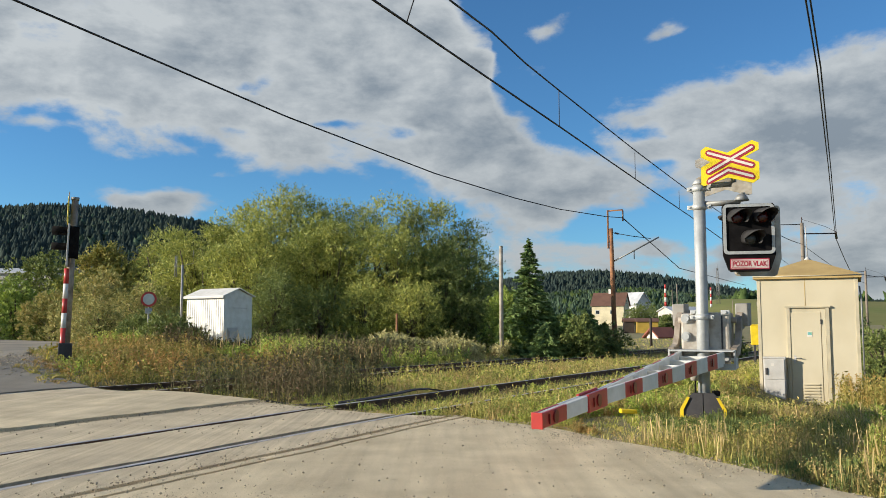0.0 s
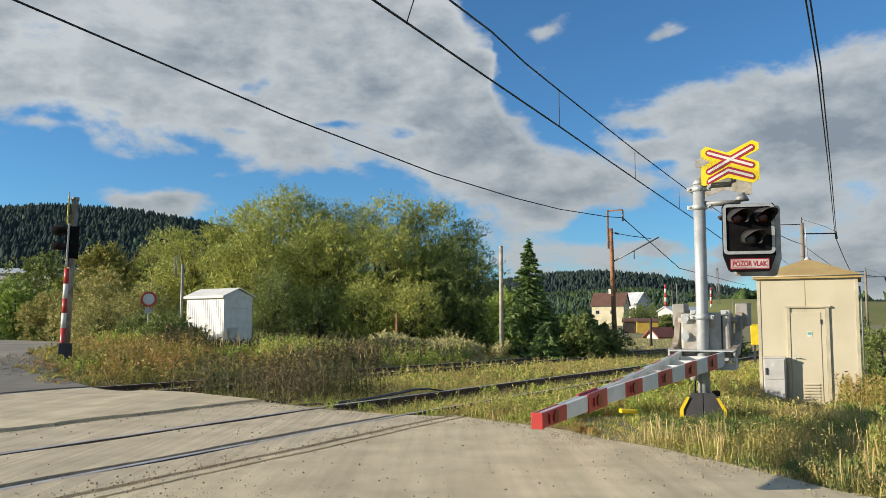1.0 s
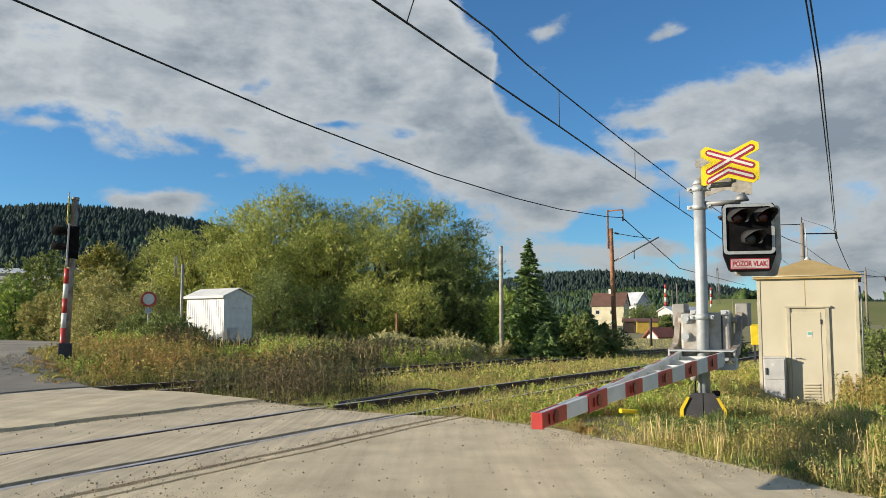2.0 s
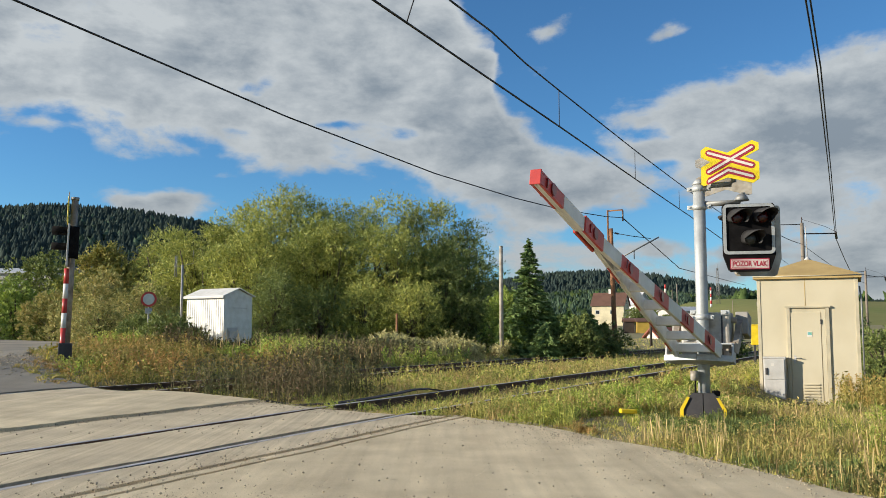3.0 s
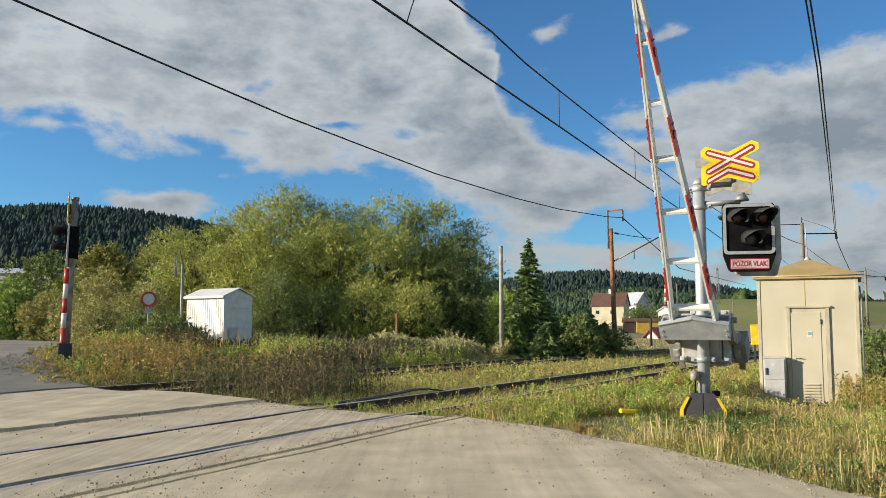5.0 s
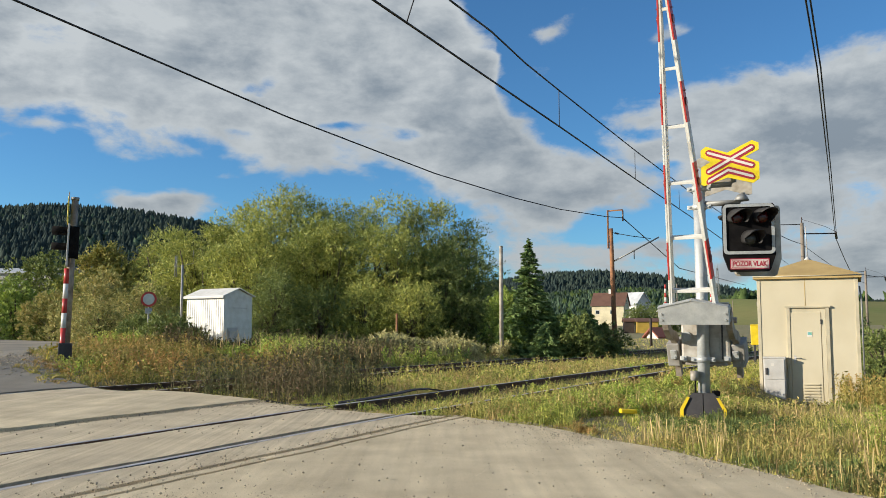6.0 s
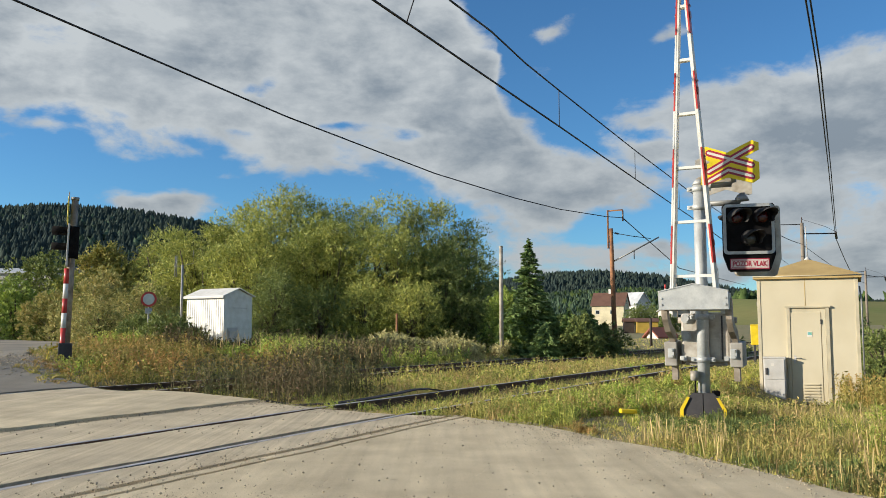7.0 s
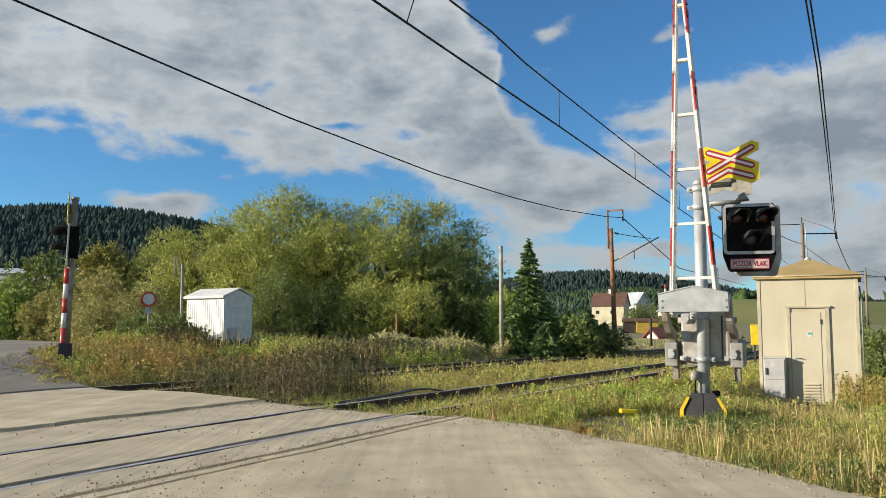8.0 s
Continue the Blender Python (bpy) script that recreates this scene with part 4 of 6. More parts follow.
def yellow_box():
    t = empty("grit_box", Matrix.Translation((10.72, 28.5, gz(10.72, 28.5) + 0.1)) @ pose(0, 0, 0, 0, 0, -25), "bright yellow box standing beyond the tracks", "box")
    bm = bmesh.new()
    box(bm, -0.3, 0.7, 0, 0.7, 0.55, 1.22, bevel=0.02)
    part("body", bm, M["yellowpaint"], t)
    for x in (-0.2, 0.6):
        bm = bmesh.new()
        box(bm, x - 0.03, x + 0.03, 0.3, 0.36, -0.1, 0.56)
        part("leg", bm, M["darkgrey"], t)
    bm = bmesh.new()
    box(bm, -0.31, 0.71, -0.01, 0.71, 1.20, 1.24, bevel=0.008)
    part("lid", bm, M["yellowpaint"], t)


yellow_box()


def yellow_marker():
    x, y = 2.34, 10.75
    t = empty("marker_block", Matrix.Translation((x, y, gz(x, y))) @ pose(0, 0, 0, 0, 3, 5), "low yellow marker block lying in the grass", "marker block")
    bm = bmesh.new()
    box(bm, -0.105, 0.105, -0.05, 0.05, 0.03, 0.085, bevel=0.012)
    part("block", bm, M["yellowpaint"], t)


yellow_marker()


def rubber_strip():
    """A loose rubber edging strip curling away from the rail at the road's edge."""
    bm = bmesh.new()
    pts = [(9.9, -8.2, 0.0), (10.2, -7.9, -0.07), (10.7, -7.62, -0.08), (11.3, -7.42, -0.05), (12.0, -7.28, -0.01), (12.6, -7.24, 0.02), (13.0, -7.2, 0.01), (13.5, -7.18, -0.06)]
    rings = []
    for u, w, z in pts:
        p = uw(u, w, z)
        rings.append([bm.verts.new((p.x + AC.x * a, p.y + AC.y * a, p.z + b)) for a, b in ((-0.045, 0), (0.045, 0), (0.045, 0.02), (-0.045, 0.028))])
    for a, b in zip(rings, rings[1:]):
        for j in range(4):
            bm.faces.new((a[j], a[(j + 1) % 4], b[(j + 1) % 4], b[j]))
    bmesh.ops.recalc_face_normals(bm, faces=bm.faces)
    tagged(part("rubber_edging", bm, M["darkgrey"]), "loose dark rubber edging strip lying beside the rail", "edging strip")


rubber_strip()


# ---- beyond the tracks ----
def far_signal():
    x, y = -8.62, 19.19
    t = empty("far_signal_post", Matrix.Translation((x, y, 0.46)) @ pose(0, 0, 0, -0.5, 1.2, 22.5), "red and white striped signal post with side-on lamps", "signal post")
    for k, (z0, z1, mt) in enumerate(((0.0, 0.60, "rust_red"), (0.60, 0.94, "white"), (0.94, 1.27, "rust_red"), (1.27, 1.61, "white"), (1.61, 1.96, "rust_red"))):
        bm = bmesh.new()
        tube(bm, [(-0.03, 0, z0), (-0.03, 0, z1)], 0.07, 16)
        part("band", bm, M["red"] if mt == "rust_red" else M["white"], t)
    bm = bmesh.new()
    # beside the bands this dull tube paints the striped pole's shaded right side
    tube(bm, [(0.04, 0.012, 0.1), (0.04, 0.012, 3.55)], 0.075, 16)
    part("pole", bm, M["lever"], t)
    bm = bmesh.new()
    tube(bm, [(0.04, 0.012, 3.55), (0.04, 0.012, 3.62)], 0.088, 16)
    part("cap", bm, M["darkgalv"], t)
    bm = bmesh.new()
    box(bm, -0.12, 0.17, -0.16, 0.16, -0.15, 0.26, bevel=0.02)
    part("foot", bm, M["darkgrey"], t)
    bm = bmesh.new()
    box(bm, -0.03, 0.17, -0.22, 0.22, 2.20, 2.92, bevel=0.015)
    hd = part("lamp_case", bm, M["black"], t)
    bm = bmesh.new()
    box(bm, -0.07, -0.03, -0.28, 0.28, 2.0, 2.98, bevel=0.01)
    part("back_board", bm, M["greybox"], t)
    for z, ys in ((2.82, (-0.12, 0.14)), (2.46, (0.0,))):
        for yy in ys:
            bm = bmesh.new()
            tube(bm, [(-0.07, yy, z), (-0.40, yy, z + 0.005)], 0.085, 14)
            part("hood", bm, M["black"], t)
    bm = bmesh.new()
    box(bm, -0.10, -0.085, -0.34, 0.34, 3.0, 3.60)
    bmesh.ops.bevel(bm, geom=list(bm.edges), offset=0.01, segments=1, affect="EDGES")
    part("warning_board", bm, M["signyellow"], t, "yellow warning board seen edge-on")
    bm = bmesh.new()
    tube(bm, [(-0.09, 0, 3.5), (-0.09, 0, 3.74)], 0.012, 6)
    part("spike", bm, M["darkgalv"], t)
    bm = bmesh.new()
    tube(bm, [(-0.1, 0.0, 0.2), (-0.3, -0.05, 0.12), (-0.34, -0.1, -0.1)], 0.02, 8)
    part("cable", bm, M["yellowpaint"], t)


far_signal()


def shed():
    x, y = -7.82, 30.0
    z = gz(x, y) - 0.05
    t = empty("white_shed", Matrix.Translation((x, y, z)) @ pose(0, 0, 0, 0, 0, 54), "small white corrugated metal shed with low gable roof", "shed")
    # x along the door end, y along the ribbed side
    W, D, H = 1.30, 2.1, 1.86
    bm = bmesh.new()
    base = [(0, 0), (W, 0), (W, H), (W / 2, H + 0.25), (0, H)]
    f = [bm.verts.new((a, 0, b)) for a, b in base]
    g_ = [bm.verts.new((a, D, b)) for a, b in base]
    bm.faces.new(f), bm.faces.new(g_[::-1])
    for i in range(5):
        bm.faces.new((f[i], f[(i + 1) % 5], g_[(i + 1) % 5], g_[i]))
    bmesh.ops.recalc_face_normals(bm, faces=bm.faces)
    part("wall", bm, M["white"], t)
    for i in range(17):
        bm = bmesh.new()
        yy = 0.05 + i * 0.122
        box(bm, -0.010, 0.0, yy, yy + 0.06, 0, H - 0.01, bevel=0.004)
        part("rib", bm, M["white"], t)
    for s_ in (0, 1):
        bm = bmesh.new()
        a = (-0.10, H - 0.02) if s_ == 0 else (W + 0.10, H - 0.02)
        m_ = (W / 2, H + 0.28)
        v = [bm.verts.new((q[0], yy, q[1] + dz)) for dz in (0, 0.03) for yy in (-0.08, D + 0.08) for q in (a, m_)]
        for ff in ((0, 1, 3, 2), (4, 6, 7, 5), (0, 4, 5, 1), (2, 3, 7, 6), (0, 2, 6, 4), (1, 5, 7, 3)):
            bm.faces.new([v[i] for i in ff])
        bmesh.ops.recalc_face_normals(bm, faces=bm.faces)
        part("roof", bm, M["white"], t)
    bm = bmesh.new()
    box(bm, -0.11, -0.06, -0.08, D + 0.08, H - 0.08, H - 0.01, bevel=0.008)
    part("gutter", bm, M["greybox"], t)
    bm = bmesh.new()
    box(bm, 0.16, 0.62, -0.03, -0.002, 0.26, 0.73, bevel=0.006)
    hatch = part("hatch", bm, M["greybox"], t, "grey metal hatch low in the end wall")
    bm = bmesh.new()
    box(bm, 0.50, 0.55, -0.042, -0.03, 0.53, 0.62, bevel=0.004)
    part("latch", bm, M["greybox"], hatch)
    bm = bmesh.new()
    box(bm, 0.01, W - 0.01, -0.022, -0.002, H - 0.05, H - 0.025, bevel=0.003)
    part("gable_lip", bm, M["white"], t)
    bm = bmesh.new()
    box(bm, 0.42, 1.02, -0.012, 0.0, 0.1, 1.42, bevel=0.004)
    part("door", bm, M["white"], t, "plain white door")
    bm = bmesh.new()
    box(bm, 0.40, 1.04, -0.02, 0.0, 1.42, 1.45)
    part("door_head", bm, M["greybox"], t)
    bm = bmesh.new()
    box(bm, 0.20, 0.62, -0.10, -0.012, 0.20, 0.62, bevel=0.01)
    part("meter_box", bm, M["greybox"], t, "grey meter box")


shed()


def round_sign():
    x, y = -9.81, 28.0
    t = empty("round_sign", Matrix.Translation((x, y, gz(x, y))) @ pose(0, 0, 0, 0, 0, 12), "round white prohibition sign with red rim on post", "road sign")
    bm = bmesh.new()
    tube(bm, [(0, 0.03, -0.1), (0, 0.03, 1.78)], 0.028, 10)
    part("post", bm, M["darkgalv"], t)
    bm = bmesh.new()
    disc(bm, (0, 0, 1.56), (0, -1, 0), 0.255, 0.015, 32)
    part("rim", bm, M["red"], t, "red rim")
    bm = bmesh.new()
    disc(bm, (0, -0.015, 1.56), (0, -1, 0), 0.185, 0.004, 32)
    part("field", bm, M["greywhite"], t)
    bm = bmesh.new()
    box(bm, -0.11, 0.11, -0.012, 0.0, 1.08, 1.26, bevel=0.004)
    part("lower_plate", bm, M["galv"], t)


M["greywhite"] = mat("dull_white_sign", (0.62, 0.62, 0.60), 0.5, scale=4, fine_amount=0.08, bump=0.02)
round_sign()


def aerial_mast():
    x, y = -9.9, 31.8
    t = empty("aerial_mast", Matrix.Translation((x, y, gz(x, y))), "thin grey aerial mast beside the shed", "aerial")
    bm = bmesh.new()
    tube(bm, [(0, 0, 0), (0, 0, 3.05)], 0.045, 10)
    part("mast", bm, M["darkgalv"], t)
    bm = bmesh.new()
    tube(bm, [(0, 0, 3.0), (-0.28, 0, 3.0)], 0.015, 6)
    tube(bm, [(-0.28, 0, 2.6), (-0.28, 0, 3.4), (-0.22, 0, 3.4), (-0.22, 0, 2.6), (-0.28, 0, 2.6)], 0.018, 6)
    part("dipole", bm, M["darkgalv"], t)
    bm = bmesh.new()
    tube(bm, [(0, 0, 3.02), (0.4, 0, 3.1), (0.4, 0, 3.6)], 0.012, 6)
    part("whip", bm, M["darkgalv"], t)


aerial_mast()


def simple_post(name, x, y, h, r, material, label, category):
    t = empty(name, Matrix.Translation((x, y, gz(x, y))), label, category)
    bm = bmesh.new()
    tube(bm, [(0, 0, -0.3), (0, 0, h * 0.5), (0.0, 0, h)], r, 8, r * 0.85)
    part("shaft", bm, material, t)
    bm = bmesh.new()
    tube(bm, [(0, 0, h), (0, 0, h + 0.03)], r * 0.9, 8)
    part("top", bm, material, t)
    return t


simple_post("concrete_pole", 2.50, 36.0, 4.7, 0.09, M["concrete"], "weathered grey concrete pole among the bushes", "pole")
simple_post("stake", -2.0, 36.5, 1.75, 0.06, M["rust"], "rusty orange metal stake before the willows", "stake")


# ---- overhead line ----
def wire(name, pts, r, label, sag=0.0, parent=None):
    pts = [Vector(p) for p in pts]
    fine = []
    for a, b in zip(pts, pts[1:]):
        for i in range(12):
            k = i / 12
            fine.append(a.lerp(b, k) - Vector((0, 0, sag * 4 * k * (1 - k))))
    fine.append(pts[-1])
    bm = bmesh.new()
    tube(bm, fine, r, 6)
    ob = part(name, bm, M["wire"], parent)
    if parent is None:
        tagged(ob, label, "wire", "overhead wires")
    return ob


def catenary_mast(x, y, h, label):
    t = empty("catenary_mast", Matrix.Translation((x, y, gz(x, y))), label, "mast")
    bm = bmesh.new()
    tube(bm, [(0.1, 0, -0.3), (0.02, 0, 4.0), (-0.04, 0, h - 1.0)], 0.15, 10, 0.12)
    part("shaft", bm, M["rust"], t)
    bm = bmesh.new()
    box(bm, -0.26, -0.17, -0.06, 0.06, h - 2.2, h + 0.1, bevel=0.01)
    part("head_post", bm, M["rust"], t)
    bm = bmesh.new()
    tube(bm, [(-0.21, 0, h + 0.06), (0.68, 0, h + 0.13), (0.70, 0, h + 0.10)], 0.045, 8)
    part("top_arm", bm, M["rust"], t)
    bm = bmesh.new()
    tube(bm, [(0.69, 0, h + 0.10), (0.69, 0, h - 0.55)], 0.05, 8)
    part("insulator", bm, M["insul"], t)
    bm = bmesh.new()
    tube(bm, [(0.05, 0, h - 3.0), (2.75, -0.3, h - 1.55)], 0.045, 8)
    part("strut", bm, M["darkgalv"], t)
    bm = bmesh.new()
    tube(bm, [(0.05, 0, h - 1.25), (1.1, -0.1, h - 1.45), (2.3, -0.2, h - 1.62)], 0.022, 6)
    part("stay", bm, M["wire"], t)
    bm = bmesh.new()
    tube(bm, [(1.3, -0.12, h - 2.3), (1.3, -0.12, h - 2.85)], 0.03, 6)
    part("weight", bm, M["insul"], t)
    bm = bmesh.new()
    tube(bm, [(0.18, 0, h - 1.27), (0.42, -0.02, h - 1.32)], 0.055, 8)
    part("stay_insulator", bm, M["insul"], t)
    return t


catenary_mast(10.11, 50.0, 8.25, "rusty steel catenary mast with bracket and insulators")
F0 = Vector((10.78, 50.0, 7.52))
wire("feeder_wire", [(-14.2, 5.5, 7.75), (-8.43, 15.99, 7.5), (-4.80, 25.3, 7.5), (-0.33, 34.85, 7.46), (3.57, 41.0, 7.344), (6.27, 44.8, 7.32), (9.56, 48.8, 7.43), tuple(F0)], 0.024, "dark feeder wire sagging to the mast")
wire("feeder_wire", [tuple(F0), (20.4, 72.2, 5.95), (48.0, 133, 7.3)], 0.030, "dark feeder wire sagging away from the mast")


def catenary():
    con = [(-3.5, 6.0, 5.55), (-0.94, 10.95, 5.5), (2.57, 18.21, 5.5), (5.79, 24.95, 5.5), (9.92, 33.52, 5.5), (19.5, 53.5, 5.4), (34, 82, 5.3)]
    mes = [(-1.7, 7.0, 5.9), (0.104, 11.6, 5.75), (0.82, 13.8, 6.08), (1.6, 15.9, 6.2), (2.58, 18.21, 6.31), (5.88, 24.95, 6.31), (9.35, 31.5, 6.17), (12.82, 38.5, 6.3), (19.8, 53.5, 6.6), (34, 82, 6.9)]
    wire("contact_wire", con, 0.018, "dark contact wire over the near track")
    wire("carrier_wire", mes, 0.016, "dark carrier wire over the contact wire")
    for a, b in (((-0.52, 11.76, 5.5), (-0.15, 11.76, 6.72)), ((2.57, 18.21, 5.5), (2.57, 18.21, 6.34)), ((5.79, 24.95, 5.5), (5.79, 24.95, 6.30)), ((8.90, 31.3, 5.5), (8.90, 31.3, 6.17))):
        wire("dropper", [a, b], 0.010, "thin dropper wire between carrier and contact wire")


catenary()


def power_mast(x, y, h, sign):
    t = empty("power_mast", Matrix.Translation((x, y, 0)), "brown timber power mast with steel cross arm", "mast")
    bm = bmesh.new()
    tube(bm, [(0, 0, -1), (0, 0, h)], 0.17, 8, 0.13)
    part("shaft", bm, M["wood"], t)
    bm = bmesh.new()
    tube(bm, [(-0.1, 0, h - 0.75), (2.35, 0.0, h - 0.72)], 0.05, 6)
    part("arm", bm, M["wire"], t)
    bm = bmesh.new()
    tube(bm, [(0, 0, h + 0.25), (1.6, 0, h - 0.25), (2.3, 0, h - 0.6)], 0.012, 5)
    part("stay", bm, M["wire"], t)
    bm = bmesh.new()
    tube(bm, [(0, 0, h), (0, 0, h + 0.4)], 0.03, 6)
    part("tip", bm, M["insul"], t)
    bm = bmesh.new()
    tube(bm, [(-2.2, 0, h - 0.15), (0, 0, h - 0.1)], 0.03, 6)
    part("left_stay", bm, M["wire"], t)
    bm = bmesh.new()
    tube(bm, [(2.3, 0, h - 0.62), (2.45, 0.2, h - 1.05)], 0.07, 6)
    part("insulator", bm, M["insul"], t)


power_mast(24.55, 57.0, 8.05, 1)
power_mast(50.45, 100.0, 7.5, 1)
for dx in (-0.045, 0.045):
    wire("power_wire", [(4.0 + dx, 9.0, 7.6), (7.18 + dx, 15.99, 7.5), (9.35 + dx, 20.37, 7.5), (15.55 + dx, 33.3, 7.45), (27.0 + dx, 57.3, 7.0)], 0.019, "dark twin power wire high over the roadside")
wire("power_wire", [(27.0, 57.3, 7.0), (38, 78.0, 6.0), (52.7, 100, 6.75), (80, 150, 6.7)], 0.03, "dark power wire hanging between timber masts", 0.1)
wire("power_wire", [(14.0, 40.0, 7.0), (24.5, 57.0, 6.6), (50.4, 100, 6.0)], 0.02, "dark lower power wire along the masts", 0.3)
wire("power_wire", [(52.7, 100, 6.75), (54.8, 100.3, 5.6), (60, 105, 5.8)], 0.03, "dark jumper wire at the far timber mast", 0.4)
# ---- trees ----
def leaf_cloud(centres, radii, count, size, rise, length, slim=0.28, shell=0.45, per=13):
    """Leaves set along short shoots that grow outwards and up from ellipsoid clumps."""
    centres, radii = np.asarray(centres, float), np.asarray(radii, float)
    vol = radii.prod(1) ** (2 / 3)
    m = count // per
    pick = rng.choice(len(centres), m, p=vol / vol.sum())
    d = rng.normal(size=(m, 3))
    d /= np.linalg.norm(d, axis=1)[:, None]
    base = centres[pick] + radii[pick] * d * (shell + (1.0 - shell) * rng.random((m, 1)) ** 0.55)
    ax = d * 0.8 + rng.normal(size=(m, 3)) * 0.42 + np.array([0, 0, rise])
    ax /= np.linalg.norm(ax, axis=1)[:, None]
    long = length * (0.35 + 0.9 * rng.random((m, 1)))
    t = (np.arange(per)[None] + rng.random((m, per))) / per
    curve = np.array([0, 0, -0.30])[None, None] * (t ** 2 * long)[..., None]
    p = base[:, None] + ax[:, None] * (t * long)[..., None] + curve + rng.normal(size=(m, per, 3)) * 0.02
    side = rng.normal(size=(m, per, 3))
    side -= ax[:, None] * (side * ax[:, None]).sum(-1, keepdims=True)
    side /= np.linalg.norm(side, axis=2)[..., None]
    a = ax[:, None] * 0.7 + side * 0.75
    a /= np.linalg.norm(a, axis=2)[..., None]
    s = size * (0.7 + 0.6 * rng.random((m, per))) * (1.15 - 0.5 * t)
    p = (p + a * s[..., None]).reshape(-1, 3)
    a, s = a.reshape(-1, 3), s.reshape(-1, 1)
    b = np.cross(a, rng.normal(size=a.shape))
    b /= np.linalg.norm(b, axis=1)[:, None]
    p[:, 2] = np.maximum(p[:, 2], 0.05)
    V = np.stack([p - a * s, p + b * s * slim, p + a * s, p - b * s * slim], 1).reshape(-1, 3)
    return V, np.arange(len(p) * 4).reshape(-1, 4)


def tree(name, x, y, h, spread, leaves, size, material, label, category="tree", lumps=38, rise=0.5, low=0.08, slim=0.28, shell=0.45, stems=1):
    z = gz(x, y)
    t = empty(name, Matrix.Translation((x, y, z)), label, category)
    r = random.Random(int(x * 31 + y * 17))
    for i in range(stems):
        ang = math.tau * (i + r.random() * 0.6) / stems
        ox, oy = math.cos(ang) * spread * 0.28 * (stems > 1), math.sin(ang) * spread * 0.28 * (stems > 1)
        bm = bmesh.new()
        tube(bm, [(ox * 0.2, oy * 0.2, -0.2), (ox * 0.7 + 0.1, oy * 0.7, h * 0.3), (ox * 1.5, oy * 1.5 + 0.1, h * 0.75)], (0.04 + h * 0.014) / stems ** 0.4, 8, 0.03)
        part("trunk", bm, M["bark"], t)
    c, ra = [], []
    bm = bmesh.new()
    for i in range(lumps):
        k = (i + 0.5) / lumps
        hh = h * (low + (0.90 - low) * k ** 0.85)
        prof = math.sin(math.pi * min(1, 0.30 + 0.66 * k)) ** 0.75
        ang, rr = r.uniform(0, math.tau), spread * prof * r.uniform(0.3, 0.9)
        pos = (rr * math.cos(ang), rr * math.sin(ang), hh)
        s = spread * r.uniform(0.18, 0.40) * (1 - 0.42 * k)
        c.append(pos)
        ra.append((s, s, s * r.uniform(0.8, 1.4)))
        tube(bm, [(0, 0, hh * 0.35), (pos[0] * 0.5, pos[1] * 0.5, hh * 0.7), pos], 0.015 + h * 0.003, 5, 0.008)
    tagged(part("branchwork", bm, M["bark"], t), kind="stuff")
    V, F = leaf_cloud(c, ra, leaves, size, rise, min(0.95, 0.10 * h + 0.12), slim, shell)
    tagged(bulk("crown", V, F, material, t), kind="stuff")
    return t


WILLOWS = [  # x, y, height, spread, leaf, count
    (-15.6, 48, 6.2, 3.0, "leaf_willow", 13000), (-13.2, 46, 6.4, 3.0, "leaf_willow", 14000), (-11.2, 47, 7.5, 2.8, "leaf_willow", 13000), (-8.7, 46, 8.5, 2.8, "leaf_willow", 15000), (-7.4, 49, 8.3, 2.8, "leaf_dark", 11000),
    (-9.6, 42, 5.6, 2.8, "leaf_willow", 14000), (-6.0, 42.5, 6.2, 3.0, "leaf_willow", 16000), (-5.4, 46, 7.7, 2.6, "leaf_willow", 13000), (-2.9, 46.5, 8.1, 3.0, "leaf_willow", 14000), (-2.6, 42, 5.9, 2.8, "leaf_willow", 15000),
    (-0.6, 47, 7.9, 2.6, "leaf_willow", 12000), (1.3, 46, 6.9, 2.0, "leaf_dark", 8000), (0.1, 42.5, 5.2, 2.6, "leaf_dark", 12000), (1.4, 41, 2.6, 1.8, "leaf_dark", 6000), (-7.6, 37.8, 3.3, 1.9, "leaf_dark", 9000), (-5.6, 38, 2.6, 1.7, "leaf_dark", 7000),
    (-3.6, 38.4, 2.8, 1.8, "leaf_willow", 7000), (-1.4, 38.2, 3.0, 1.9, "leaf_willow", 7000),
]
for x, y, h, s, m_, n_ in WILLOWS:
    tree("willow", x, y, h * 1.10, s * 1.08, int(n_ * 2.2), 0.085 if h > 4 else 0.06, M[m_], "broad yellow-green willow bush behind the tracks" if m_ == "leaf_willow" else "dark green bushy tree behind the tracks", rise=0.75 if m_ == "leaf_willow" else 0.3, low=0.14 if h > 4 else 0.06, stems=4 if h > 4 else 1)
